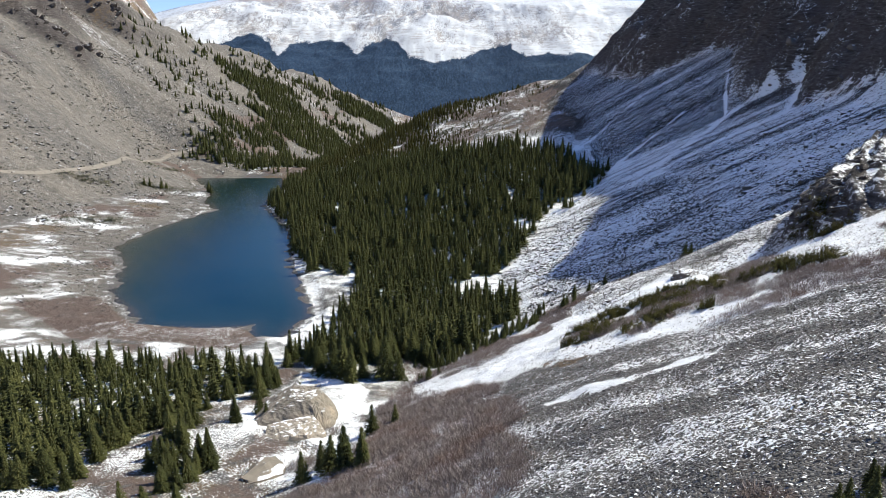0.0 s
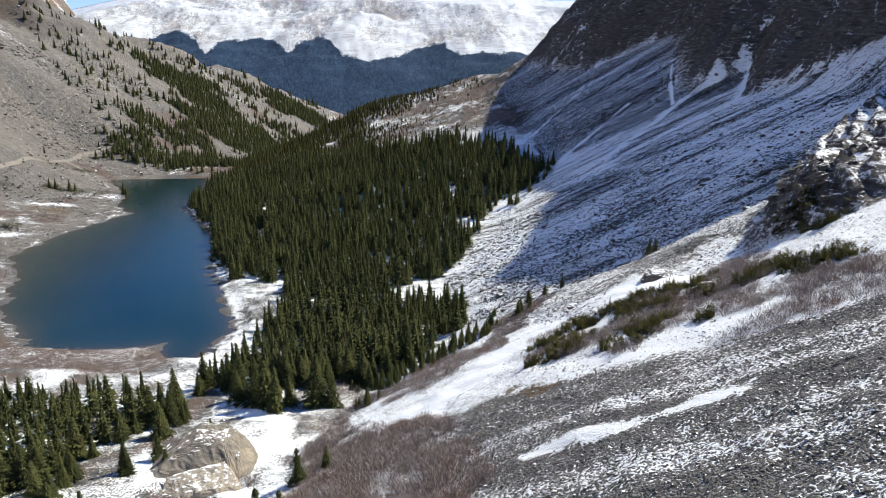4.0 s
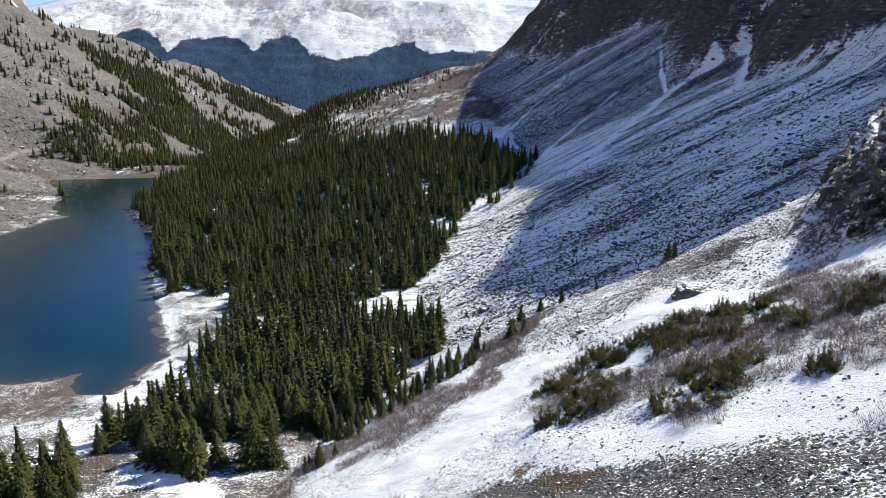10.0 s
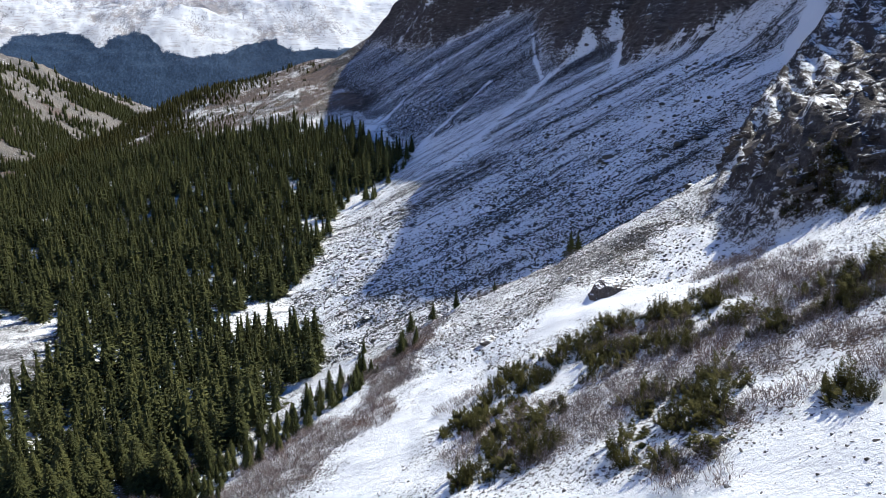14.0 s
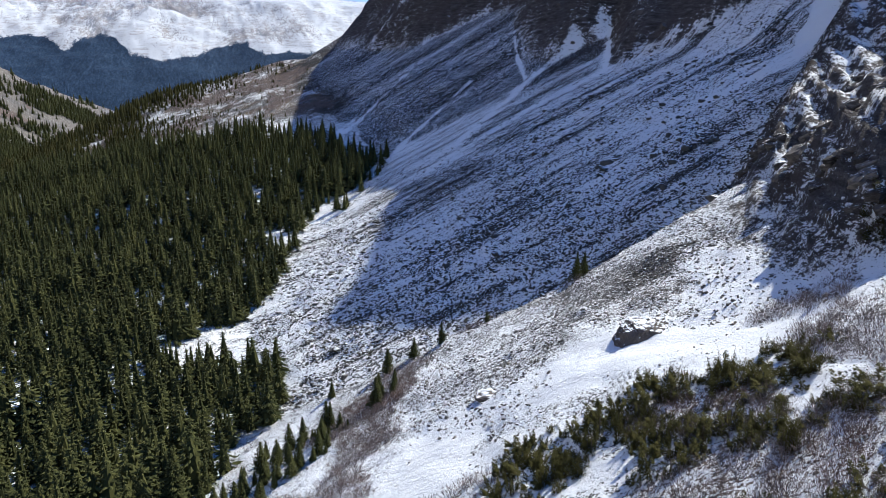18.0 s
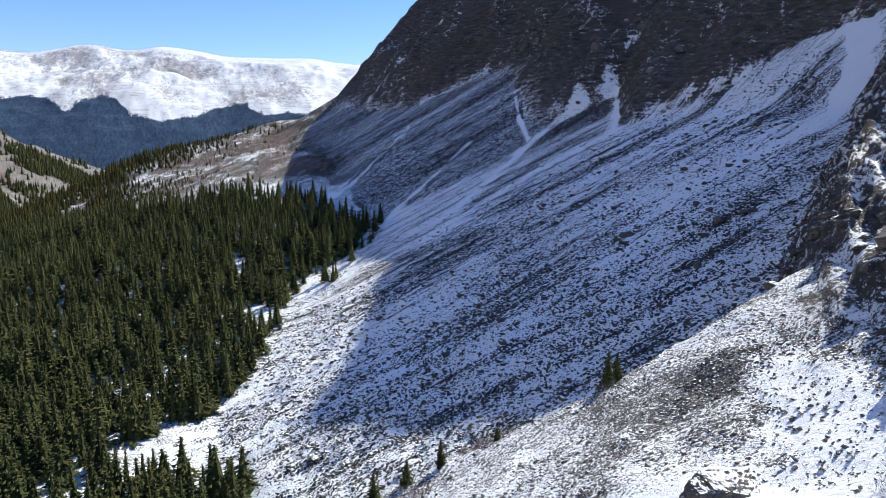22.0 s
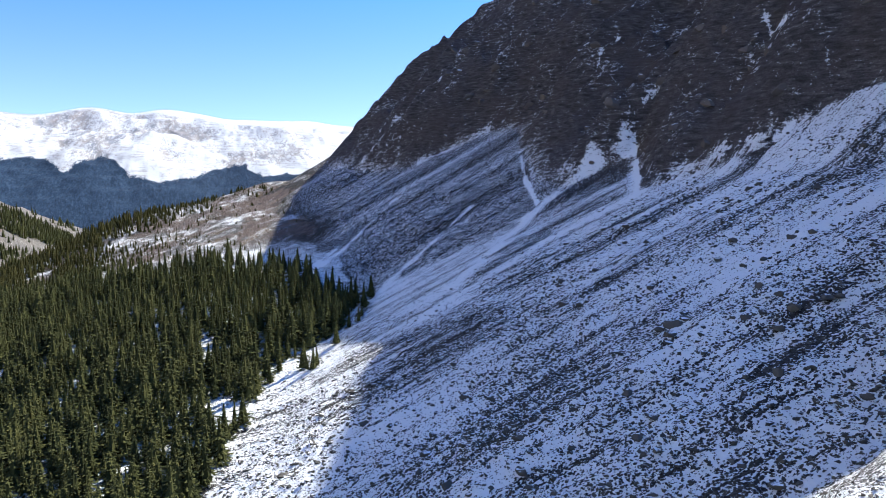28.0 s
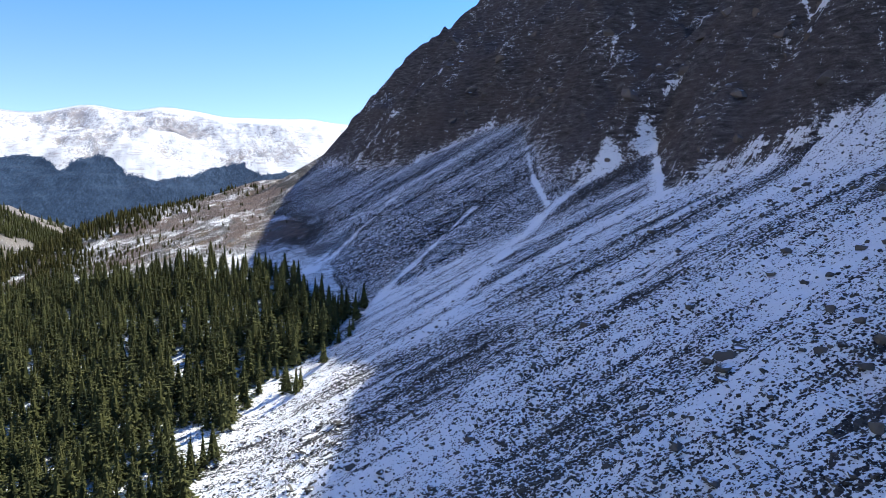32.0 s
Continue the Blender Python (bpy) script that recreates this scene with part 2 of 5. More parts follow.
def left_slope(x, y):
    up = -0.98 * (x + 229) + 0.21 * (y - 361)
    l = 20 + 0.65 * up + 0.12 * np.maximum(up - 150, 0)
    far = (x + 344) * 0.769 + (y - 728) * -0.639       # how far to the near side of the crest line
    l = smin(l, l + 0.9 * (far + 8) + 4 * fbm(x, y, 60, 3, 41), 10)
    gul = vnoise(x * 0.21 + y * 0.98, up * 0.1, 40, 42)
    return l + 2.2 * gul * ramp(up, 10, 80) + 7 * ridged(x, y, 45, 4, 43) * ramp(up - 140 + 0.25 * (y - 500), 0, 50) + 9 * np.maximum(ridged(x * 0.21 + y * 0.98, up * 0.3, 34, 3, 44), 0) * ramp(inside(x, y, CRAGS), -8, 8)


def floor_south(x, y):
    return 2.5 + 0.15 * np.maximum(205 - y, 0) + 1.3 * fbm(x, y, 24, 3, 51)


# snow-filled gullies and runs: half width at the lower end, and the line
CHUTES = ((1.0, ((136, 341), (140, 352), (145, 366), (151, 381), (156, 393))), (1.0, ((147, 304), (155, 314), (162, 325), (167, 333))), (0.8, ((157, 308), (152, 306))))
RUNS = ((1.4, ((63, 379), (79, 398), (98, 415), (113, 423))), (0.8, ((119, 499), (134, 489), (151, 471))), (1.5, ((86, 349), (91, 354), (107, 364), (126, 374))), (1.2, ((63, 386), (72, 394), (86, 410))),
        (1.7, ((97, 317), (108, 324), (119, 330), (133, 338), (146, 341), (157, 337), (165, 333))), (1.5, ((84, 306), (93, 307), (109, 308), (125, 308), (138, 306), (148, 303))),
        (0.9, ((129, 456), (139, 452), (146, 444), (162, 435))), (0.7, ((150, 304), (158, 300), (164, 291), (166, 278), (171, 272))))
LEDGE_SNOW = (((181, 377), (184, 378), (193, 380)), ((171, 334), (174, 333), (178, 330)), ((190, 304), (189, 292), (188, 281)), ((183, 302), (185, 296), (188, 293)), ((181, 275), (178, 269), (179, 265)))


def height(x, y):
    x, y = np.asarray(x, float), np.asarray(y, float)
    lake = inside(x, y, LAKE)
    beach = 0.25 + 0.10 * np.maximum(-lake, 0) + 0.0006 * np.maximum(-lake, 0) ** 2
    beach = np.minimum(beach, 14 + 0.02 * np.maximum(-lake, 0)) + 0.5 * fbm(x, y, 18, 3, 61) * ramp(-lake, 1, 12)
    west = ramp(-x, 95, 150) * ramp(640 - y, 0, 60)
    low = beach * west + 2.0 * (1 - west)
    low = np.where(y > 520, low - 0.10 * np.maximum(y - 560, 0), low)
    h = smax(low, wood_hill(x, y), 2)
    h = smax(h, np.where(x < 20, floor_south(x, y), floor_south(x, y) - 0.3 * (x - 20)) - 0.4 * np.maximum(y - 215, 0), 3)
    h = smax(h, near_slope(x, y), 2.5)
    t = smax(talus(x, y), dark_face(x, y), 3)
    h = smax(h, t, 2.5)
    h = smax(h, rib(x, y), 1.2)
    c, d = cliff(x, y)
    for _, chute in CHUTES:
        cut, _ = line_dist(x, y, chute)
        c = c - 4.0 * np.exp(-(cut / 2.8) ** 2)
    h = smax(h, c, 2)
    h = smax(h, smin(left_slope(x, y), 0.6 + 0.42 * np.maximum(-lake - 1, 0) + 0.006 * np.maximum(-lake - 25, 0) ** 2, 5), 4)
    # the lake's bed
    h = np.where(lake > -6, np.minimum(h, np.maximum(-0.16 * lake, -4) + 0.35 * vnoise(x, y, 5, 62)), h)
    # the valley falls away beyond the crests
    away = np.maximum(np.hypot(x, y) - 1150, 0)
    h = h - 0.22 * away
    return np.maximum(h, -170 + 6 * fbm(x, y, 300, 3, 63))


# ---- materials ----
def material(name, rough=0.9):
    m = bpy.data.materials.new(name)
    m.use_nodes = True
    b = m.node_tree.nodes["Principled BSDF"]
    b.inputs["Roughness"].default_value = rough
    b.inputs["Specular IOR Level"].default_value = 0.25
    return m, m.node_tree.nodes, m.node_tree.links, b


def n_noise(n, l, vec, scale, detail=4.0, rough=0.6):
    t = n.new("ShaderNodeTexNoise")
    t.inputs["Scale"].default_value, t.inputs["Detail"].default_value, t.inputs["Roughness"].default_value = scale, detail, rough
    if vec is not None:
        l.new(vec, t.inputs["Vector"])
    return t.outputs["Fac"]


def n_ramp(n, l, fac, stops):
    r = n.new("ShaderNodeValToRGB")
    e = r.color_ramp.elements
    while len(e) < len(stops):
        e.new(0.5)
    for el, (p, c) in zip(e, stops):
        el.position, el.color = p, (*c, 1) if len(c) == 3 else c
    l.new(fac, r.inputs["Fac"])
    return r.outputs["Color"]


def n_mix(n, l, fac, a, b):
    m = n.new("ShaderNodeMix")
    m.data_type = "RGBA"
    for sock, val in ((m.inputs[0], fac), (m.inputs[6], a), (m.inputs[7], b)):
        if isinstance(val, (int, float)):
            sock.default_value = val
        elif isinstance(val, tuple):
            sock.default_value = (*val, 1)
        else:
            l.new(val, sock)
    return m.outputs[2]


def n_math(n, l, op, a, b=None, c=None, clamp=False):
    m = n.new("ShaderNodeMath")
    m.operation, m.use_clamp = op, clamp
    for sock, val in zip(m.inputs, (a, b, c)):
        if val is None:
            continue
        if isinstance(val, (int, float)):
            sock.default_value = val
        else:
            l.new(val, sock)
    return m.outputs[0]


def n_bump(n, l, height_socket, strength, distance, b):
    u = n.new("ShaderNodeBump")
    u.inputs["Strength"].default_value, u.inputs["Distance"].default_value = strength, distance
    l.new(height_socket, u.inputs["Height"])
    l.new(u.outputs[0], b.inputs["Normal"])


def n_attr(n, name):
    a = n.new("ShaderNodeAttribute")
    a.attribute_name = name
    return a.outputs["Fac"]


def n_map(n, l, vec, scale=(1, 1, 1), rot=(0, 0, 0)):
    m = n.new("ShaderNodeMapping")
    m.inputs["Scale"].default_value = scale
    m.inputs["Rotation"].default_value = rot
    l.new(vec, m.inputs["Vector"])
    return m.outputs[0]


def ground_material():
    """Stony mountain ground: scree, crag, dry grass, brush litter and thin snow, told apart by attributes of the land."""
    m, n, l, b = material("mountain_ground")
    pos = n.new("ShaderNodeTexCoord").outputs["Object"]
    big, mid = n_noise(n, l, pos, 0.05, 5), n_noise(n, l, pos, 0.35, 6, 0.65)
    fine = n_noise(n, l, pos, 2.2, 6, 0.75)
    warped = n.new("ShaderNodeVectorMath")
    warped.operation = "ADD"
    l.new(pos, warped.inputs[0])
    nz = n.new("ShaderNodeTexNoise")
    nz.inputs["Scale"].default_value = 0.9
    l.new(pos, nz.inputs["Vector"])
    l.new(nz.outputs["Color"], warped.inputs[1])
    coarse = n_attr(n, "coarse")
    fall = n_map(n, l, pos, (1, 1, 1), (0, 0, 0.17))
    run = n_noise(n, l, n_map(n, l, fall, (0.022, 0.26, 0.05)), 1.0, 5, 0.7)
    run_fine = n_noise(n, l, n_map(n, l, fall, (0.14, 1.2, 0.3)), 1.0, 4, 0.7)
    drift = n_noise(n, l, n_map(n, l, n_map(n, l, pos, (1, 1, 1), (0, 0, 0.60)), (0.28, 1.1, 0.5)), 1.0, 5, 0.7)
    hill, fan, slope = n_attr(n, "hill"), n_attr(n, "lichen"), n_attr(n, "slope")
    cells = []
    for size in (3.6, 2.0):
        vor = n.new("ShaderNodeTexVoronoi")
        vor.inputs["Scale"].default_value = size
        l.new(warped.outputs[0], vor.inputs["Vector"])
        sep = n.new("ShaderNodeSeparateColor")
        l.new(vor.outputs["Color"], sep.inputs[0])
        cells.append((vor.outputs["Distance"], sep.outputs[0]))
    far_in = n_mix(n, l, coarse, cells[0][0], cells[1][0])
    tone = n_mix(n, l, coarse, cells[0][1], cells[1][1])
    # stones
    stone = n_ramp(n, l, tone, ((0.0, (0.055, 0.053, 0.052)), (0.5, (0.12, 0.115, 0.112)), (1.0, (0.22, 0.21, 0.20))))
    lichen = n_ramp(n, l, tone, ((0.0, (0.016, 0.016, 0.016)), (0.6, (0.048, 0.046, 0.043)), (1.0, (0.10, 0.094, 0.085))))
    stone = n_mix(n, l, n_attr(n, "lichen"), stone, lichen)
    stone = n_mix(n, l, n_ramp(n, l, mid, ((0.45, (0, 0, 0)), (0.75, (0.5, 0.5, 0.5)))), stone, (0.15, 0.125, 0.10))
    pale = n_ramp(n, l, n_math(n, l, "MULTIPLY_ADD", run, 0.30, n_math(n, l, "MULTIPLY_ADD", fine, 0.45, n_math(n, l, "MULTIPLY_ADD", mid, 0.5, -0.12))),
                  ((0.32, (0.080, 0.072, 0.062)), (0.52, (0.215, 0.195, 0.165)), (0.73, (0.40, 0.362, 0.305))))
    stone = n_mix(n, l, n_attr(n, "pale"), stone, pale)
    # crag
    strata = n_noise(n, l, n_map(n, l, pos, (0.35, 0.35, 1.4), (0.35, 0.25, 0.3)), 0.8, 6, 0.65)
    crag = n_ramp(n, l, strata, ((0.32, (0.034, 0.031, 0.030)), (0.5, (0.108, 0.097, 0.090)), (0.68, (0.22, 0.197, 0.172))))
    crag = n_mix(n, l, n_ramp(n, l, fine, ((0.36, (0.75, 0.75, 0.75)), (0.52, (0, 0, 0)))), crag, (0.026, 0.024, 0.024))
    crag = n_mix(n, l, n_ramp(n, l, big, ((0.4, (0, 0, 0)), (0.7, (0.7, 0.7, 0.7)))), crag, (0.105, 0.086, 0.074))
    col = n_mix(n, l, n_attr(n, "crag"), stone, crag)
    # dry grass and low tundra
    grass = n_ramp(n, l, fine, ((0.25, (0.06, 0.045, 0.025)), (0.5, (0.145, 0.105, 0.06)), (0.75, (0.26, 0.205, 0.125))))
    col = n_mix(n, l, n_ramp(n, l, n_math(n, l, "ADD", n_attr(n, "grass"), n_math(n, l, "MULTIPLY_ADD", mid, 1.2, -0.6)),
                             ((0.4, (0, 0, 0)), (0.62, (1, 1, 1)))), col, grass)
    # leafless brush litter
    litter = n_ramp(n, l, fine, ((0.25, (0.075, 0.055, 0.045)), (0.75, (0.22, 0.17, 0.14))))
    col = n_mix(n, l, n_ramp(n, l, n_math(n, l, "ADD", n_attr(n, "brush"), n_math(n, l, "MULTIPLY_ADD", mid, 1.0, -0.5)),
                             ((0.4, (0, 0, 0)), (0.6, (1, 1, 1)))), col, litter)
    # far woods
    col = n_mix(n, l, n_attr(n, "woods"), col, n_ramp(n, l, n_noise(n, l, pos, 0.12, 6, 0.8),
                                                      ((0.3, (0.012, 0.022, 0.018)), (0.7, (0.05, 0.065, 0.045)))))
    # snow lies in the hollows between stones
    edge = n_math(n, l, "MULTIPLY", n_math(n, l, "MULTIPLY_ADD", n_attr(n, "crag"), -0.8, 1.0), n_math(n, l, "MULTIPLY_ADD", far_in, 0.75, -0.30))
    cover = n_math(n, l, "ADD", n_attr(n, "snow"), edge)
    crags = n_attr(n, "crag")
    calm = n_math(n, l, "MULTIPLY_ADD", crags, -0.75, 1.0)
    cover = n_math(n, l, "ADD", cover, n_math(n, l, "MULTIPLY", calm, n_math(n, l, "MULTIPLY_ADD", fine, 0.9, -0.45)))
    even = n_math(n, l, "MULTIPLY_ADD", n_attr(n, "coarse"), -0.7, 1.0)
    cover = n_math(n, l, "ADD", cover, n_math(n, l, "MULTIPLY", even, n_math(n, l, "MULTIPLY_ADD", mid, 0.8, -0.4)))
    cover = n_math(n, l, "ADD", cover, n_math(n, l, "MULTIPLY", hill, n_math(n, l, "MULTIPLY_ADD", run_fine, 1.5, -0.75)))
    streaks = n_math(n, l, "ADD", n_math(n, l, "MULTIPLY_ADD", run, 1.6, -0.80), n_math(n, l, "MULTIPLY_ADD", run_fine, 0.8, -0.40))
    grains, speck = n_noise(n, l, pos, 3.6, 3, 0.75), n_noise(n, l, pos, 1.1, 5, 0.8)
    streaks = n_math(n, l, "ADD", streaks, n_math(n, l, "MULTIPLY_ADD", grains, 0.8, -0.40))
    cover = n_math(n, l, "ADD", cover, n_math(n, l, "MULTIPLY", n_math(n, l, "MULTIPLY", n_attr(n, "coarse"), n_math(n, l, "MULTIPLY_ADD", n_attr(n, "flank"), -0.72, 1.0)), streaks))
    cover = n_math(n, l, "ADD", cover, n_math(n, l, "MULTIPLY", n_attr(n, "flank"), n_math(n, l, "MULTIPLY_ADD", speck, 1.5, -0.75)))
    cover = n_math(n, l, "ADD", cover, n_math(n, l, "MULTIPLY", slope, n_math(n, l, "MULTIPLY_ADD", drift, 0.55, -0.275)))
    cover = n_math(n, l, "ADD", cover, n_math(n, l, "MULTIPLY", crags, n_math(n, l, "MULTIPLY_ADD", strata, 0.9, -0.45)))
    grit = n_noise(n, l, pos, 2.7, 4, 0.85)
    cover = n_math(n, l, "ADD", cover, n_math(n, l, "MULTIPLY", slope, n_math(n, l, "MULTIPLY_ADD", grit, 1.9, -0.95)))
    flecks = n_noise(n, l, pos, 1.3, 5, 0.8)
    cover = n_math(n, l, "ADD", cover, n_math(n, l, "MULTIPLY", crags, n_math(n, l, "MULTIPLY_ADD", flecks, 1.25, -0.625)))
    mask = n_ramp(n, l, cover, ((0.475, (0, 0, 0)), (0.535, (1, 1, 1))))
    snow = n_ramp(n, l, fine, ((0.2, (0.80, 0.81, 0.83)), (0.8, (0.90, 0.905, 0.91))))
    col = n_mix(n, l, mask, col, snow)
    l.new(col, b.inputs["Base Color"])
    relief = n_math(n, l, "MULTIPLY_ADD", far_in, -0.8, n_math(n, l, "MULTIPLY", fine, 0.7))
    relief = n_math(n, l, "ADD", relief, n_math(n, l, "MULTIPLY", strata, n_math(n, l, "MULTIPLY", n_attr(n, "crag"), 1.5)))
    n_bump(n, l, n_mix(n, l, mask, relief, n_math(n, l, "MULTIPLY_ADD", drift, 0.5, n_math(n, l, "MULTIPLY", fine, 0.35))), 0.8, 0.8, b)
    return m


def far_material():
    """Distant range: woods below, wind-packed snow with bare ribs of tundra above; both take some haze in their
    colours.
    """
    m, n, l, b = material("far_range")
    pos = n.new("ShaderNodeTexCoord").outputs["Object"]
    down = n_map(n, l, pos, (1.0, 0.30, 0.45))          # gullies and ribs run down the face
    f2 = n_noise(n, l, down, 0.022, 8, 0.7)
    f3 = n_noise(n, l, down, 0.05, 8, 0.8)
    f4 = n_noise(n, l, down, 0.19, 5, 0.85)
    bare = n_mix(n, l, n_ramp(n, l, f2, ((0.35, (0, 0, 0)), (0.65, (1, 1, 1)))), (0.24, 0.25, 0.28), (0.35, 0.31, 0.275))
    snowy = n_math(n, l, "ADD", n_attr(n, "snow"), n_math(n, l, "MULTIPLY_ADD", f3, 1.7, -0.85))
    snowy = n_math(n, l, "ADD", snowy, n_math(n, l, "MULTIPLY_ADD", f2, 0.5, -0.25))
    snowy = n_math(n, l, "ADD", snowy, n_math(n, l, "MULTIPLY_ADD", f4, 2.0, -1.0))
    # snow kept greyer than near snow, the haze of distance put into its colour
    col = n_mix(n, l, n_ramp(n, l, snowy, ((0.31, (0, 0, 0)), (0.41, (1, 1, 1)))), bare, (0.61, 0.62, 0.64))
    beds = n_noise(n, l, n_map(n, l, pos, (0.25, 0.25, 3.2), (0.03, 0.04, 0)), 0.022, 7, 0.7)
    line = n_ramp(n, l, n_math(n, l, "ABSOLUTE", n_math(n, l, "SUBTRACT", beds, 0.5)), ((0.010, (0.75, 0.75, 0.75)), (0.034, (0, 0, 0))))
    line = n_math(n, l, "MULTIPLY", line, n_ramp(n, l, f2, ((0.44, (0, 0, 0)), (0.56, (1, 1, 1)))))
    col = n_mix(n, l, line, col, bare)
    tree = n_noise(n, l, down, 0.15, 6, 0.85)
    # conifers carry a blue in their base colour in place of distant haze
    hazed_wood = n_ramp(n, l, tree, ((0.38, (0.006, 0.014, 0.036)), (0.50, (0.014, 0.031, 0.068)), (0.64, (0.042, 0.066, 0.115))))
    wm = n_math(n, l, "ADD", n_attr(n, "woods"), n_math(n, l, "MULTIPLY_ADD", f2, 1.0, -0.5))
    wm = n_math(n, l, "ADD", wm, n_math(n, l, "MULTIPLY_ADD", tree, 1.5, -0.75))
    col = n_mix(n, l, n_ramp(n, l, wm, ((0.45, (0, 0, 0)), (0.55, (1, 1, 1)))), col, hazed_wood)
    l.new(col, b.inputs["Base Color"])
    n_bump(n, l, n_math(n, l, "ADD", f2, n_math(n, l, "ADD", f3, tree)), 0.6, 8.0, b)
    return m


def water_material():
    m, n, l, b = material("lake_water", 0.12)
    pos = n.new("ShaderNodeTexCoord").outputs["Object"]
    deep = n_ramp(n, l, n_attr(n, "depth"), ((0.0, (0.055, 0.046, 0.032)), (0.06, (0.024, 0.032, 0.028)), (0.2, (0.010, 0.024, 0.025)), (0.7, (0.003, 0.014, 0.016))))
    col = n_mix(n, l, n_ramp(n, l, n_noise(n, l, pos, 0.03, 4), ((0.4, (0, 0, 0)), (0.75, (0.35, 0.35, 0.35)))), deep, (0.020, 0.030, 0.030))
    l.new(col, b.inputs["Base Color"])
    b.inputs["Specular IOR Level"].default_value = 0.22
    n_bump(n, l, n_noise(n, l, n_map(n, l, pos, (1, 0.5, 1)), 1.3, 3), 0.30, 0.25, b)
    return m


def needle_material(name, dark, light, island=False):
    m, n, l, b = material(name, 0.85)
    b.inputs["Specular IOR Level"].default_value = 0.05
    info = n.new("ShaderNodeObjectInfo").outputs["Random"]
    geo = n.new("ShaderNodeNewGeometry").outputs["Random Per Island"]
    f = n_noise(n, l, n.new("ShaderNodeTexCoord").outputs["Object"], 0.06 if island else 0.7, 4)
    v = n_math(n, l, "MULTIPLY_ADD", geo, 0.45, n_math(n, l, "MULTIPLY", f, 0.55))
    if not island:
        v = n_math(n, l, "MULTIPLY_ADD", info, 0.35, n_math(n, l, "MULTIPLY", v, 0.75))
    col = n_ramp(n, l, v, ((0.15, dark), (0.85, light)))
    l.new(col, b.inputs["Base Color"])
    return m


def twig_material():
    """Bare willow: grey-brown, with patches of red-brown stems."""
    m, n, l, b = material("bare_willow_twigs", 0.85)
    pos = n.new("ShaderNodeTexCoord").outputs["Object"]
    isle = n.new("ShaderNodeNewGeometry").outputs["Random Per Island"]
    v = n_math(n, l, "MULTIPLY_ADD", isle, 0.6, n_math(n, l, "MULTIPLY", n_noise(n, l, pos, 0.5, 3), 0.4))
    grey = n_ramp(n, l, v, ((0.15, (0.085, 0.070, 0.064)), (0.85, (0.33, 0.28, 0.255))))
    red = n_ramp(n, l, v, ((0.15, (0.080, 0.045, 0.032)), (0.85, (0.27, 0.165, 0.115))))
    l.new(n_mix(n, l, n_ramp(n, l, n_noise(n, l, pos, 0.11, 3), ((0.50, (0, 0, 0)), (0.64, (0.5, 0.5, 0.5)))), grey, red), b.inputs["Base Color"])
    return m


def plain_material(name, dark, light, scale, rough=0.9, bump=0.3):
    m, n, l, b = material(name, rough)
    f = n_noise(n, l, n.new("ShaderNodeTexCoord").outputs["Object"], scale, 6, 0.65)
    info = n.new("ShaderNodeObjectInfo").outputs["Random"]
    l.new(n_ramp(n, l, n_math(n, l, "MULTIPLY_ADD", info, 0.2, n_math(n, l, "MULTIPLY", f, 0.8)), ((0.25, dark), (0.7, light))), b.inputs["Base Color"])
    n_bump(n, l, f, bump, 0.2, b)
    return m


def stone_material(name, dark, light, snow_from=0.55, lichen=(0.2, 0.17, 0.12)):
    """Rock with snow lying on what faces up."""
    m, n, l, b = material(name)
    pos = n.new("ShaderNodeTexCoord").outputs["Object"]
    f, f2 = n_noise(n, l, pos, 0.9, 7, 0.65), n_noise(n, l, pos, 0.25, 3)
    geo = n.new("ShaderNodeNewGeometry")
    col = n_ramp(n, l, n_math(n, l, "MULTIPLY_ADD", geo.outputs["Random Per Island"], 0.4, n_math(n, l, "MULTIPLY", f, 0.6)),
                 ((0.2, dark), (0.75, light)))
    col = n_mix(n, l, n_ramp(n, l, f2, ((0.5, (0, 0, 0)), (0.7, (0.6, 0.6, 0.6)))), col, lichen)
    sep = n.new("ShaderNodeSeparateXYZ")
    l.new(geo.outputs["Normal"], sep.inputs[0])
    up = n_math(n, l, "ADD", sep.outputs[2], n_math(n, l, "MULTIPLY_ADD", f, 0.7, -0.35))
    mask = n_ramp(n, l, up, ((min(snow_from + 0.3, 0.98), (0, 0, 0)), (min(snow_from + 0.36, 1.0), (1, 1, 1))))
    l.new(n_mix(n, l, mask, col, (0.83, 0.85, 0.88)), b.inputs["Base Color"])
    n_bump(n, l, f, 0.7, 0.4, b)
    return m


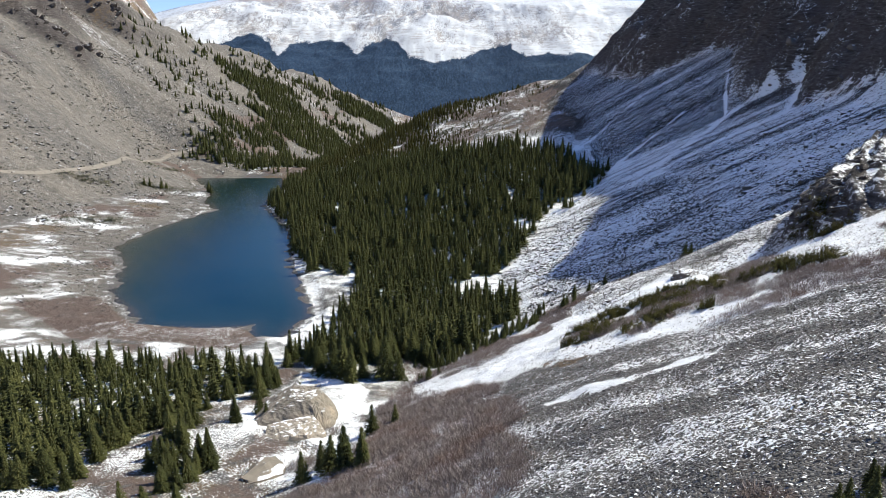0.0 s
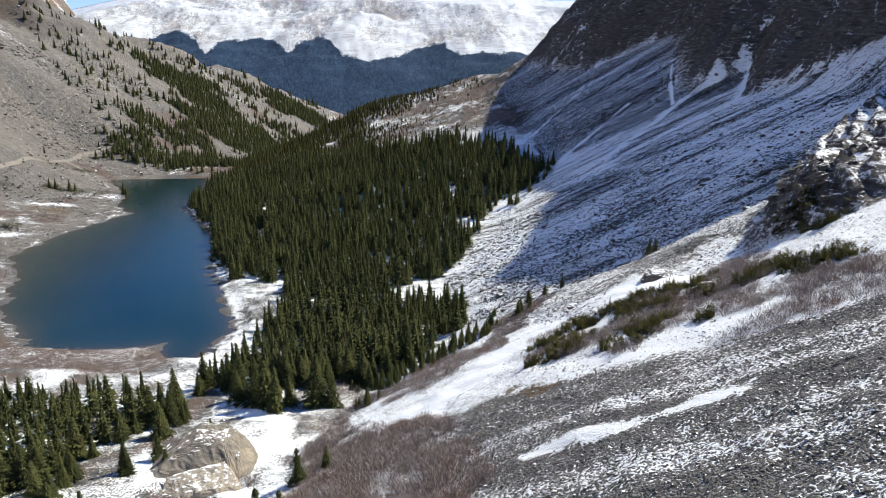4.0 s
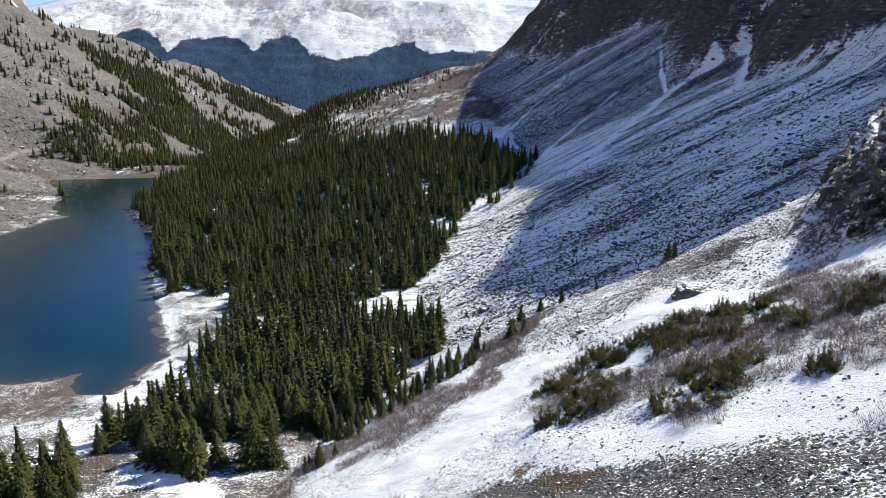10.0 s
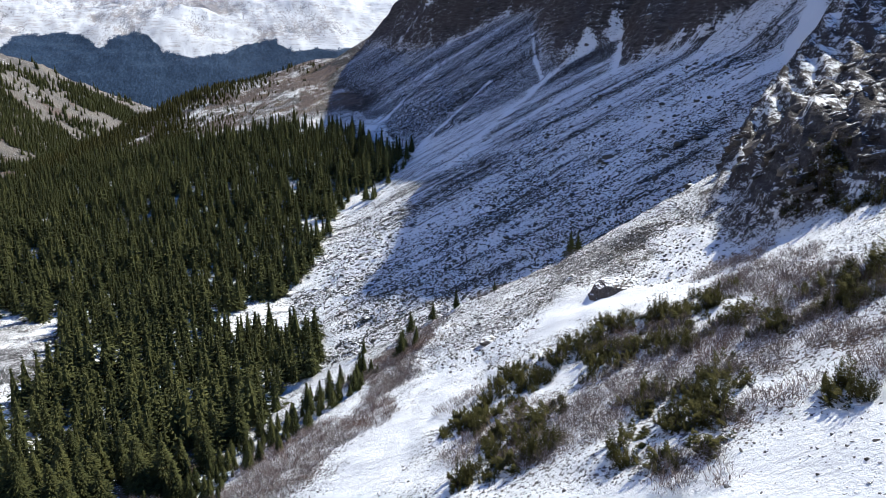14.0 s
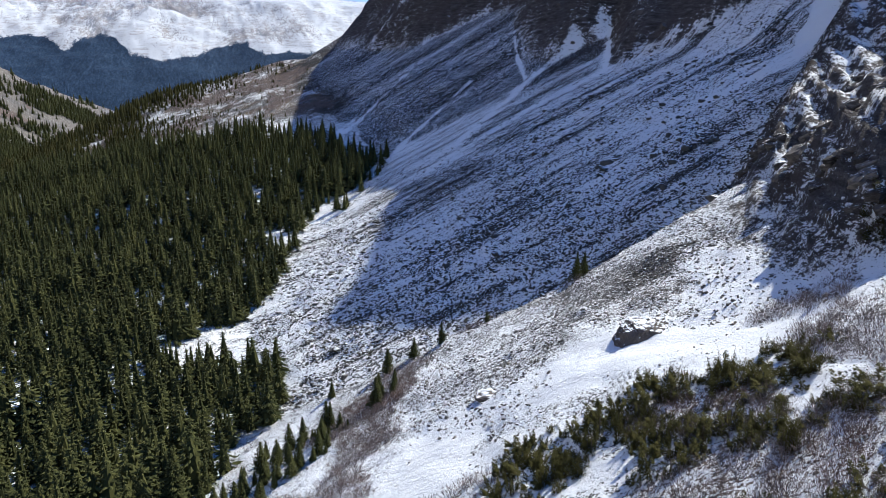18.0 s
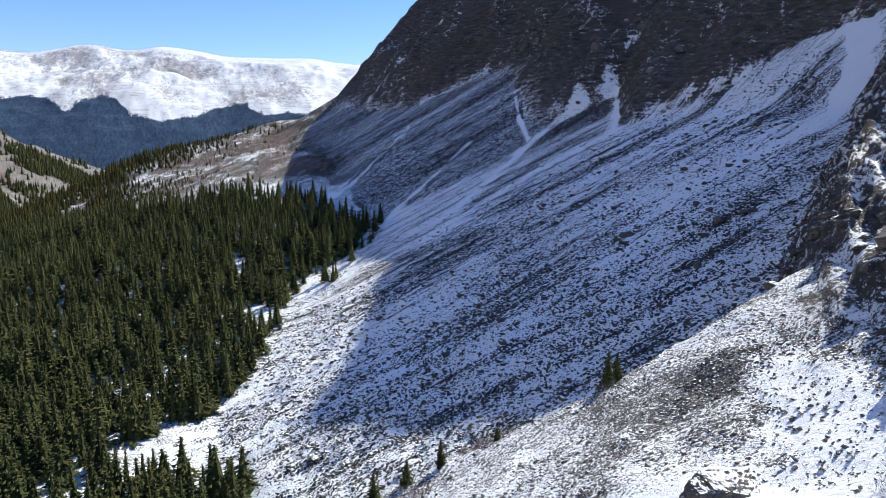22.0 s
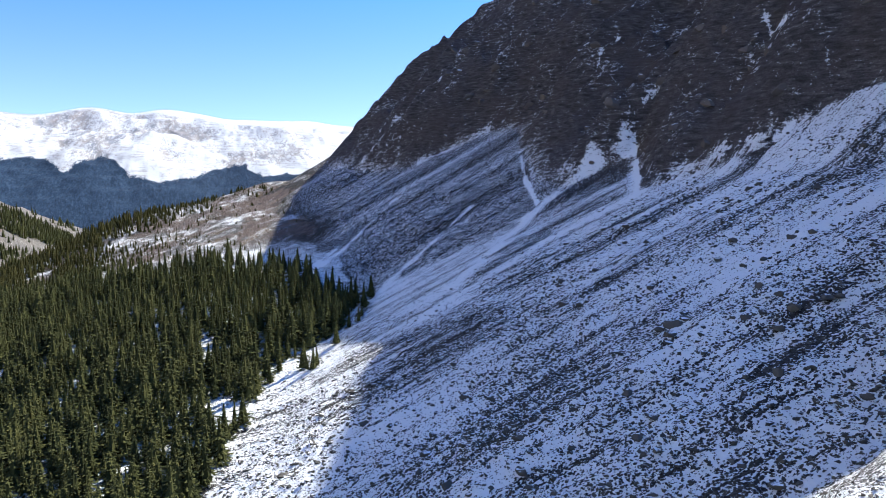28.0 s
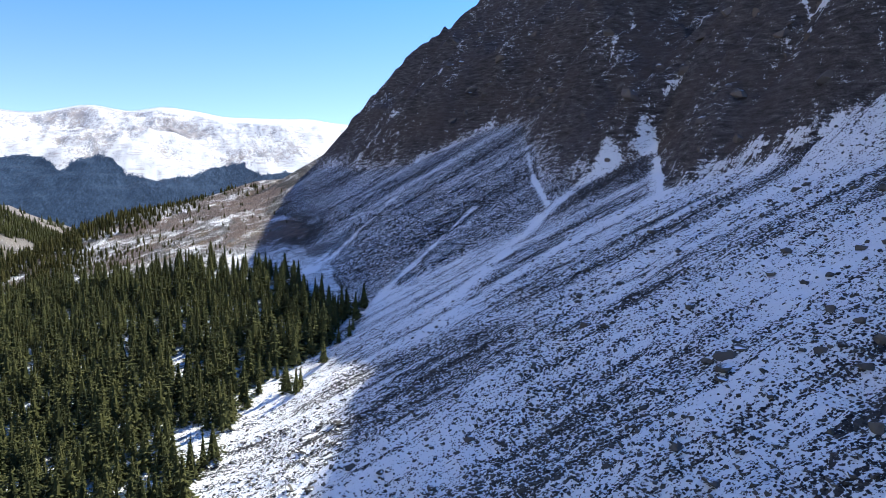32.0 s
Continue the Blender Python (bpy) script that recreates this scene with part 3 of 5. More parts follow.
def ledge_material():
    """Bedded brown-grey rock, thin strata, snow on flat tops."""
    m, n, l, b = material("bedded_rock")
    pos = n.new("ShaderNodeTexCoord").outputs["Object"]
    beds = n_noise(n, l, n_map(n, l, pos, (2.0, 3.0, 26.0), (0.1, 0.15, 0)), 1.0, 6, 0.7)
    blot, fine = n_noise(n, l, pos, 3.0, 5, 0.65), n_noise(n, l, pos, 16.0, 5, 0.7)
    info = n.new("ShaderNodeObjectInfo").outputs["Random"]
    v = n_math(n, l, "MULTIPLY_ADD", beds, 0.6, n_math(n, l, "MULTIPLY_ADD", blot, 0.35, n_math(n, l, "MULTIPLY_ADD", info, 0.24, -0.09)))
    col = n_ramp(n, l, v, ((0.32, (0.026, 0.023, 0.021)), (0.5, (0.095, 0.083, 0.072)), (0.68, (0.21, 0.185, 0.155))))
    sep = n.new("ShaderNodeSeparateXYZ")
    l.new(n.new("ShaderNodeNewGeometry").outputs["Normal"], sep.inputs[0])
    up = n_math(n, l, "ADD", sep.outputs[2], n_math(n, l, "ADD", n_math(n, l, "MULTIPLY_ADD", blot, 1.1, -0.55), n_math(n, l, "MULTIPLY_ADD", fine, 0.6, -0.3)))
    l.new(n_mix(n, l, n_ramp(n, l, up, ((0.96, (0, 0, 0)), (1.0, (1, 1, 1)))), col, (0.85, 0.86, 0.88)), b.inputs["Base Color"])
    n_bump(n, l, n_math(n, l, "ADD", beds, n_math(n, l, "MULTIPLY", fine, 0.5)), 1.0, 0.09, b)
    return m


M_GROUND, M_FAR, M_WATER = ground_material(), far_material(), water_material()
M_NEEDLE = needle_material("spruce_needles", (0.015, 0.020, 0.008), (0.105, 0.106, 0.034))
M_FOREST = needle_material("spruce_forest", (0.014, 0.019, 0.008), (0.098, 0.099, 0.032), True)
M_KRUMM = needle_material("dwarf_spruce_needles", (0.013, 0.015, 0.005), (0.085, 0.078, 0.022))
M_BARK = plain_material("bark", (0.05, 0.04, 0.032), (0.14, 0.11, 0.09), 3.0)
M_TWIG = twig_material()
M_GRASS = needle_material("dry_grass_blades", (0.12, 0.09, 0.05), (0.36, 0.28, 0.16), True)
M_STONE = stone_material("talus_stone", (0.05, 0.046, 0.042), (0.20, 0.185, 0.165), 0.62)
M_DARKSTONE = stone_material("lichen_talus", (0.045, 0.043, 0.038), (0.14, 0.13, 0.11), 0.62, (0.09, 0.085, 0.05))
M_BOULDER = stone_material("boulder_rock", (0.030, 0.027, 0.025), (0.14, 0.120, 0.102), 0.56, (0.12, 0.095, 0.07))
M_CRAG = stone_material("crag_rock", (0.035, 0.031, 0.029), (0.15, 0.13, 0.11), 0.55, (0.12, 0.095, 0.07))
M_LEDGE = ledge_material()
M_BENCH = needle_material("bench_conifer_needles", (0.018, 0.021, 0.006), (0.085, 0.078, 0.024), True)
M_PALE = stone_material("pale_granite", (0.13, 0.115, 0.092), (0.38, 0.335, 0.265), 0.75, (0.36, 0.30, 0.22))


# ---- building helpers ----
def mesh_from(name, verts, faces, mat, smooth=False, attrs=None):
    verts = np.asarray(verts, np.float32).reshape(-1, 3)
    faces = np.asarray(faces, np.int32)
    k = faces.shape[1]
    me = bpy.data.meshes.new(name)
    me.vertices.add(len(verts))
    me.vertices.foreach_set("co", verts.ravel())
    me.loops.add(faces.size)
    me.loops.foreach_set("vertex_index", faces.ravel())
    me.polygons.add(len(faces))
    me.polygons.foreach_set("loop_start", np.arange(0, faces.size, k, dtype=np.int32))
    me.polygons.foreach_set("use_smooth", np.full(len(faces), smooth))
    me.update(calc_edges=True)
    me.materials.append(mat)
    for key, val in (attrs or {}).items():
        me.attributes.new(key, "FLOAT", "POINT").data.foreach_set("value", np.asarray(val, np.float32).ravel())
    return me


def grid_faces(nx, ny):
    i, j = np.meshgrid(np.arange(nx - 1), np.arange(ny - 1))
    a = (j * nx + i).ravel()
    return np.stack([a, a + 1, a + nx + 1, a + nx], 1)


def spread(lo, hi, step, far_lo, far_hi, grow=1.06):
    mid = list(np.arange(lo, hi + step, step))
    out, s, v = [], step, lo
    while v > far_lo:
        s *= grow
        v -= s
        out.append(v)
    up, s, v = [], step, mid[-1]
    while v < far_hi:
        s *= grow
        v += s
        up.append(v)
    return np.array(out[::-1] + mid + up)


# ---- the land ----
def masks(x, y, h, slope):
    """Where snow, crag, grass, brush, track and woods lie."""
    lake = inside(x, y, LAKE)
    ns, ta = near_slope(x, y), np.maximum(talus(x, y), dark_face(x, y))
    c, cd = cliff(x, y)
    on_near = ramp(ns - h, -2.5, -0.5)
    on_talus = ramp(ta - h, -4, -1.5)
    up = -0.98 * (x + 229) + 0.21 * (y - 361)
    on_left = ramp(smin(left_slope(x, y), 0.6 + 0.42 * np.maximum(-lake - 1, 0) + 0.006 * np.maximum(-lake - 25, 0) ** 2, 5) - h, -6, -1) * ramp(-x, 60, 90)
    crag = np.maximum(ramp(slope, 0.85, 1.15) * ramp(x, 40, 70), ramp(cd, -3, 3))
    crag = np.maximum(crag, ramp(rib(x, y) - h, -1.2, -0.3) * ramp(x, 60, 66))
    crag = np.maximum(crag, on_left * ramp(slope, 0.85, 1.1) * ramp(up, 100, 150))
    rocky = on_left * ramp(ridged(x, y, 60, 3, 97) + 0.012 * (up - 190) + 0.003 * (650 - y), 0.4, 0.9)
    crag = np.maximum(crag, 0.9 * rocky)
    # snow
    fall = y + 0.12 * x + 5 * vnoise(x, y, 60, 4)
    streak = 0.8 * vnoise(fall, x * 0.09, 13, 81) + 0.6 * vnoise(fall, x * 0.12, 5, 82) + 0.45 * vnoise(fall, x * 0.2, 2.4, 80)
    snow = np.full(np.shape(x), 0.50)
    flank = ramp(dark_face(x, y) - talus(x, y), -2, 2)
    snow = np.where(on_talus > 0.5, 0.545 + (0.145 + 0.08 * ramp(x, 90, 130)) * streak - flank * (0.215 + 0.08 * streak), snow)
    snow = np.where(on_talus > 0.5, snow - (1 - flank) * (0.07 * ramp(y, 245, 300) - 0.04 * ramp(x, 125, 160)), snow)
    joint = 0.4 * np.exp(-((dark_face(x, y) - talus(x, y)) / 0.9) ** 2) * ramp(x, 70, 90) * ramp(172 - x, 0, 8)
    snow = np.where(on_talus > 0.5, snow + 0.25 * joint * ramp(vnoise(x, y, 12, 76), -0.6, 0.1), snow)
    lobe = ramp(vnoise(x * 0.6, y, 24, 92), 0.1, 0.5) * ramp(130 - x, 0, 40) * (1 - flank)
    snow = np.where(on_talus > 0.5, snow - 0.10 * lobe, snow)
    # more snow at the fan's foot, also brightening its sunlit strip by colour
    sunlit_toe = ramp(76 - x, 0, 24) * ramp(y, 215, 240) * on_talus
    snow = snow + 0.13 * sunlit_toe
    cone = ramp(inside(x, y, CONE), -0.8, 1.2)
    snow = snow - 0.17 * cone
    drift, _ = line_dist(x, y, INLET)
    inlet = ramp(1.2 + 0.11 * (x - 150) + 3.5 * vnoise(x, y, 11, 67) + 1.5 * vnoise(x, y, 4, 59) - drift, 0, 3) * (on_talus > 0.3)
    snow = snow + 1.3 * inlet
    across = 0.567 * x + 0.824 * y                      # along the contour of the near slope
    nst = vnoise(across + 4 * vnoise(x, y, 40, 5), x * 0.05, 7, 83) + 0.7 * vnoise(across, x * 0.08, 3, 84)
    scree = ramp(inside(x, y, SCREE), -3, 3)
    snow = np.where(on_near > 0.5, 0.565 + 0.12 * nst + 0.12 * vnoise(x, y, 7, 94) - scree * (0.33 - 0.14 * np.maximum(nst, -0.6)), snow)
    mound = ramp(1 - np.hypot((x - 70 + 0.8 * (y - 169)) / 9, (y - 169 - 0.4 * (x - 70)) / 5.5) + 0.35 * vnoise(x, y, 4, 63), 0, 0.5)
    speckle = ramp(vnoise(x, y, 9, 62) + 0.02 * (y - 158) + 0.015 * (x - 50), -0.2, 0.6) * ramp(y, 140, 160) * ramp(x, 34, 46)
    snow = snow - on_near * (0.20 * mound + 0.10 * speckle)
    band, _ = line_dist(x, y, SNOW_BAND)
    snow = snow + 0.75 * ramp(6.0 - band + 2.5 * vnoise(x, y, 9, 93), 0, 4) * (on_near > 0.5)
    hollow, _ = line_dist(x, y, HOLLOW)
    snow = snow + 0.8 * ramp(4.2 - hollow + 2.0 * vnoise(x, y, 5, 61), 0, 2.5)
    band2, _ = line_dist(x, y, ((23, 111), (30, 104), (37, 99), (46, 91), (58, 83), (76, 68)))
    snow = snow + 0.55 * ramp(4.5 - band2 + 2 * vnoise(x, y, 8, 65), 0, 3) * (on_near > 0.5)
    band3, _ = line_dist(x, y, STRIPE)
    snow = snow + 0.9 * ramp(1.7 - band3 + 1.2 * vnoise(x, y, 5, 66), 0, 1.5) * (on_near > 0.5)
    snow = np.where(crag > 0.5, 0.40 + 0.04 * ramp(rib(x, y) - h, -1.2, -0.3) + 0.12 * vnoise(x, y, 9, 85) + 0.08 * vnoise(x, y, 3, 75) - 0.10 * ramp(cd, 0, 10) - 0.1 * ramp(slope, 1, 2), snow)
    snow = snow * (1 - on_left) + on_left * (-0.01 + 0.30 * ramp(vnoise(x * 0.1 + y * 0.05, y * 0.98 + x * 0.2, 9, 86), 0.45, 0.85))
    for wide, chute in CHUTES:
        cut, way = line_dist(x, y, chute)
        snow = snow + 0.7 * ramp(wide * (1.1 - 0.5 * way) - cut + 0.5 * vnoise(x, y, 3, 96), 0, 0.9)
    for wide, run_line in RUNS:
        cut, way = line_dist(x, y, run_line)
        snow = snow + 0.34 * ramp(wide - cut + 1.6 * vnoise(x, y, 5, 73), -0.8, 1.6)
    for shelf in LEDGE_SNOW:
        cut, way = line_dist(x, y, shelf)
        snow = snow + 0.45 * ramp(0.7 - cut + 1.0 * vnoise(x, y, 4, 72), 0, 1.0)
    bench = ramp(y + 0.7 * np.maximum(x - 45, 0), 425, 480) * (1 - on_left) * (1 - crag) * ramp(98 + 60 * ramp(y, 520, 560) - x + 10 * vnoise(x, y, 20, 64), 0, 30)
    snow = snow - 0.22 * bench + 0.25 * bench * ramp(0.5 * vnoise(x * 0.6, y, 12, 71) + 1.1 * vnoise(x, y, 4, 111) + 0.3 * ramp(40 - np.abs(y - 515 + 0.2 * x), 0, 30), 0.2, 0.9)
    flat = ramp(floor_south(x, y) - h, -2.5, -0.5) * ramp(200 - y, 0, 15)
    snow = snow - flat * (0.08 + 0.24 * vnoise(x, y, 9, 103) + 0.15 * vnoise(x, y, 4, 105))
    shore_e = ramp(-lake, 0, 3) * ramp(34 + lake, 0, 10) * ramp(x, -125, -95) * ramp(y, 195, 215)
    snow = snow - shore_e * (0.02 + 0.24 * vnoise(x, y, 7, 106) + 0.14 * vnoise(x, y, 3, 107))
    shore_w = ramp(-lake, 0, 6) * ramp(-x, 95, 125) * (1 - on_left)
    snow = np.where(shore_w > 0.3, 0.24 + 0.34 * vnoise(x, y, 16, 87) + 0.22 * vnoise(x, y, 6, 55) + 0.30 * vnoise(x, y, 2.6, 54) + 0.22 * ramp(262 - y, 0, 50), snow)
    grass = (0.40 + 0.4 * vnoise(x, y, 9, 112) + 0.2 * vnoise(x, y, 3, 115)) * bench + 0.55 * shore_w * ramp(vnoise(x, y, 22, 88), -0.3, 0.4) * ramp(-lake, 8, 30)
    grass = grass + 0.5 * flat * ramp(vnoise(x, y, 11, 104), -0.4, 0.3) + 0.5 * shore_e * ramp(vnoise(x, y, 6, 108), -0.3, 0.3)
    dry = ramp(5.5 - np.hypot(x - 21, y - 110) + 3 * vnoise(x, y, 3, 77), 0, 3)
    grass, snow = grass + 0.8 * dry, snow - 0.35 * dry
    grass = grass + 0.6 * on_left * ramp(vnoise(x, y, 50, 89) + 0.4 * vnoise(x, y, 14, 113), 0.1, 0.6) * ramp(up, 60, 200)
    brush = 0.6 * bench * ramp(vnoise(x, y, 13, 58) + 0.6 * vnoise(x, y, 5, 57), -0.5, 0.3)
    brush = np.maximum(brush, 0.6 * flat * ramp(vnoise(x, y, 8, 109) + 0.4 * vnoise(x, y, 3, 110), -0.2, 0.3))
    brush = np.maximum(brush, ramp(inside(x, y, ((-20, 60), (8, 56), (11, 90), (10, 112), (5, 125), (-4, 134), (-14, 126), (-18, 88))), -4, 4) * (0.6 + 0.4 * ramp(vnoise(x, y, 7, 74) + 0.5 * vnoise(x, y, 2.5, 70), -0.5, 0.0)))
    brush = np.maximum(brush, 0.9 * ramp(inside(x, y, ((-150, 230), (-110, 195), (-60, 185), (-50, 202), (-68, 214), (-102, 216), (-128, 244))), -4, 3))
    past = past_edge(x, y)
    brush = np.maximum(brush, 0.75 * on_near * ramp(0.8 - np.abs(past + 2.5) + 3.5 * vnoise(x, y, 5, 56), 0, 1.5) * ramp(84 - x, 0, 8))
    brush = np.maximum(brush, 0.75 * ramp(vnoise(x, y, 11, 90), 0.1, 0.5) * on_near * (1 - scree) * ramp(band - 7, 0, 5) * ramp(-32 - past, 0, 8))
    for px, py, pr in BRUSH_SPOTS:
        brush = np.maximum(brush, 0.95 * ramp(pr + 1.8 - np.hypot(x - px, y - py) + 2.5 * vnoise(x, y, 4, 68), 0, 2.5) * (0.65 + 0.35 * ramp(vnoise(x, y, 3, 60), -0.4, 0.2)))
    strip, _ = line_dist(x, y, ((2, 147), (11, 148), (18, 157), (24, 163), (30, 176), (37, 187)))
    brush = np.maximum(brush, 0.85 * ramp(6.0 - strip + 6 * vnoise(x, y, 6, 95), 0, 4))
    brush = np.maximum(brush, 0.62 * ramp(vnoise(x, y, 26, 98) + 0.7 * vnoise(x, y, 9, 78), -0.1, 0.5) * ramp(up + 60, 0, 40) * ramp(55 - up, 0, 40) * ramp(y, 470, 520) * ramp(-x, 100, 130))
    brush = np.maximum(brush, 0.7 * shore_w * ramp(vnoise(x, y, 24, 91) + 0.4 * vnoise(x, y, 7, 170), 0.3, 0.65))
    snow = snow - (0.28 - 0.20 * on_near) * brush
    crag = np.maximum(crag, ramp(inside(x, y, CRAGS), -8, 4) * ramp(ridged(x * 0.21 + y * 0.98, up * 0.3, 34, 3, 44), 0.15, 0.5))
    d1, _ = line_dist(x, y, ROAD)
    d2, _ = line_dist(x, y, SPUR_ROAD)
    track = np.maximum(ramp(3.2 - d1, 0, 1.2), ramp(2.6 - d2, 0, 1.2)) * ramp(y, 240, 300)
    snow, grass, brush = snow * (1 - track), grass * (1 - track), brush * (1 - track)
    stream, _ = line_dist(x, y, ((-48, 200), (-36, 176), (-30, 158), (-20, 146), (-22, 134), (-24, 118), (-16, 108)))
    snow = snow + 0.32 * ramp(3.2 + 1.5 * vnoise(x, y, 6, 69) - stream, 0, 2.5)
    sunk = ramp(lake, -2.5, 0)
    snow, grass = snow - 0.5 * sunk, np.maximum(grass, 0.3 * sunk)
    away = np.hypot(x, y)
    woods = ramp(away, 1000, 1250) * ramp(-20 - h, 0, 30)
    gully = vnoise(x * 0.21 + y * 0.98, up * 0.06, 17, 99) + 0.6 * vnoise(x * 0.21 + y * 0.98, up * 0.08, 7, 100)
    pale = on_left * (0.8 + 0.45 * gully) + (1 - on_left) * 0.9 * shore_w
    return dict(snow=snow, crag=crag, grass=grass, brush=brush, track=track, woods=woods, flank=flank * on_talus, hill=on_left * (1 - track), slope=on_near * (1 - 0.4 * scree), pale=np.clip(pale, 0, 1), coarse=on_talus * (1 - 0.35 * flank), lichen=np.clip(on_talus + 0.75 * on_left * ramp(gully + 0.5 * vnoise(x, y, 30, 79), -0.1, 0.9), 0, 1))


GRID = {}


def build_ground():
    gx = spread(-20, 192, 0.9, -2600, 2600, 1.02)
    gy = spread(70, 400, 0.9, -500, 3200, 1.02)
    X, Y = np.meshgrid(gx, gy)
    H = height(X, Y)
    lumps = ramp(400 - np.hypot(X, Y), 0, 150)
    sy, sx = np.gradient(H, gy, gx)
    slope = np.hypot(sx, sy)
    mk = masks(X, Y, H, slope)
    stony = (1 - np.clip(mk["brush"], 0, 1)) * lumps
    H = H + stony * (0.35 * vnoise(X, Y, 3.1, 101) + 0.25 * vnoise(X, Y, 1.6, 102))
    GRID.update(x=gx, y=gy, h=H)
    me = mesh_from("ground", np.stack([X, Y, H], -1), grid_faces(len(gx), len(gy)), M_GROUND, True, mk)
    return tagged(new("ground", me), "snow-dusted stony mountain valley floor, talus fans and cliffs", "ground", kind="structure")


ground = build_ground()


def on_ground(x, y):
    """The height of the built ground, between its grid points."""
    gx, gy, h = GRID["x"], GRID["y"], GRID["h"]
    i = np.clip(np.searchsorted(gx, x) - 1, 0, len(gx) - 2)
    j = np.clip(np.searchsorted(gy, y) - 1, 0, len(gy) - 2)
    u, v = (x - gx[i]) / (gx[i + 1] - gx[i]), (y - gy[j]) / (gy[j + 1] - gy[j])
    return (h[j, i] * (1 - u) + h[j, i + 1] * u) * (1 - v) + (h[j + 1, i] * (1 - u) + h[j + 1, i + 1] * u) * v


def build_lake():
    p = np.array(LAKE, float)
    gx, gy = np.arange(-185, -34, 2.5), np.arange(190, 524, 2.5)
    X, Y = np.meshgrid(gx, gy)
    d = inside(X, Y, LAKE)
    f = grid_faces(len(gx), len(gy))
    keep = (d.ravel()[f] > -7).any(1)
    depth = np.clip(np.maximum(d, 0) / 40, 0, 1)
    me = mesh_from("lake_water", np.stack([X, Y, np.zeros_like(X)], -1), f[keep], M_WATER, True, dict(depth=depth))
    return tagged(new("water_lake", me), "still dark blue alpine lake with shallow brown margins", "lake", kind="structure")


build_lake()


# ---- the range on the horizon ----
SKYLINE = ((-40, 2.6), (-26, 3.0), (-22.4, 3.45), (-20.7, 3.85), (-19.5, 4.2), (-15, 5.0), (-13, 5.2), (-10.9, 5.0), (-9.3, 4.85), (-8.3, 4.87), (-7.6, 5.05), (-6.5, 5.33),
           (-5.2, 5.65), (-4.3, 5.5), (-3.4, 5.3), (-2.1, 5.2), (-1.1, 5.6), (-0.1, 5.68), (1.0, 5.5), (2.2, 5.38), (3.8, 5.02), (5.9, 5.03), (8.0, 5.0),
           (10, 5.1), (11.9, 4.78), (14.1, 4.63), (25, 4.4), (50, 4.4))
TREELINE = ((-42, 1.5), (-19.8, 2.05), (-17.5, 1.3), (-15.8, 2.3), (-14.6, 2.5), (-13.4, 2.0), (-12.7, 0.9), (-11.4, 2.0), (-9.5, 2.1), (-7.9, 1.75), (-6.85, 1.0), (-6.1, 1.6),
            (-5.5, 1.9), (-4.2, 2.2), (-3.4, 1.9), (-2.6, 0.8), (-0.5, 0.2), (1.5, 0.75), (3.6, 1.25), (5.3, 1.6), (6.2, 1.05), (8.7, 0.85), (50, 0.9))


def skyline(deg):
    total = 0
    for off in (-0.8, -0.4, 0.0, 0.4, 0.8):
        total = total + np.interp(deg + off, [a for a, _ in SKYLINE], [e for _, e in SKYLINE])
    return total / 5


def build_range():
    az = np.radians(np.arange(-42, 52, 0.12))
    r = np.concatenate([np.arange(1500, 2600, 40), np.arange(2600, 4800, 20)])
    A, R = np.meshgrid(az, r)
    X, Y = R * np.sin(A), R * np.cos(A)
    deg = np.degrees(A)
    crest = 75 + 4450 * np.tan(np.radians(skyline(deg)))
    t = np.clip((R - 2300) / (4450 - 2300), 0, 1.1)
    rise = np.where(t <= 1, np.sin(np.clip(t, 0, 1) * 1.45) / math.sin(1.45), 1 - 2.5 * (t - 1))
    H = -120 + (crest + 120) * rise
    spurs = ridged(X * 1.1, Y * 0.45, 900, 4, 113)
    inner = np.sin(np.pi * np.clip(t, 0, 1)) ** 0.7 * (0.15 + 0.85 * ramp(0.92 - t, 0, 0.3))
    H = H + 18 * ridged(X * 1.2, Y * 0.7, 300, 5, 116) * ramp(t, 0.3, 0.5) * inner
    H = H + (34 + 36 * ramp(t, 0.45, 0.65)) * spurs * inner * ramp(0.95 - t, 0, 0.35) + 14 * fbm(X, Y, 120, 4, 114) * inner
    H = H + 45 * np.exp(-((deg + 2.0) / 3.2) ** 2 - ((R - 3050) / 260) ** 2)
    H = np.where(t < 1, np.minimum(H, 75 + R * np.tan(np.radians(skyline(deg) - 0.12 - 0.9 * (1 - t)))), H)
    # woods up to an uneven tree line
    up = np.degrees(np.arctan2(H - 68, R - 60))
    line = np.interp(deg + 0.25 * fbm(X, Y, 160, 3, 118), [a for a, _ in TREELINE], [e for _, e in TREELINE])
    woods = 0.5 + 1.5 * (line - up) + 0.25 * fbm(X, Y, 110, 4, 117) + 0.2 * fbm(X, Y, 45, 2, 120)
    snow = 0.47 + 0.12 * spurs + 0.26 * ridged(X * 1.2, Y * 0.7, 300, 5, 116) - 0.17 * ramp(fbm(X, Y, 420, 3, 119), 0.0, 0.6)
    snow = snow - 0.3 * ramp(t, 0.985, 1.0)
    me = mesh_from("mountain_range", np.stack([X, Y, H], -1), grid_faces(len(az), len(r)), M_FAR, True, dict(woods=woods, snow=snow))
    return tagged(new("backdrop_range", me), "snow-covered rounded mountain range above dark conifer slopes", "mountains", kind="structure")


far_range = build_range()


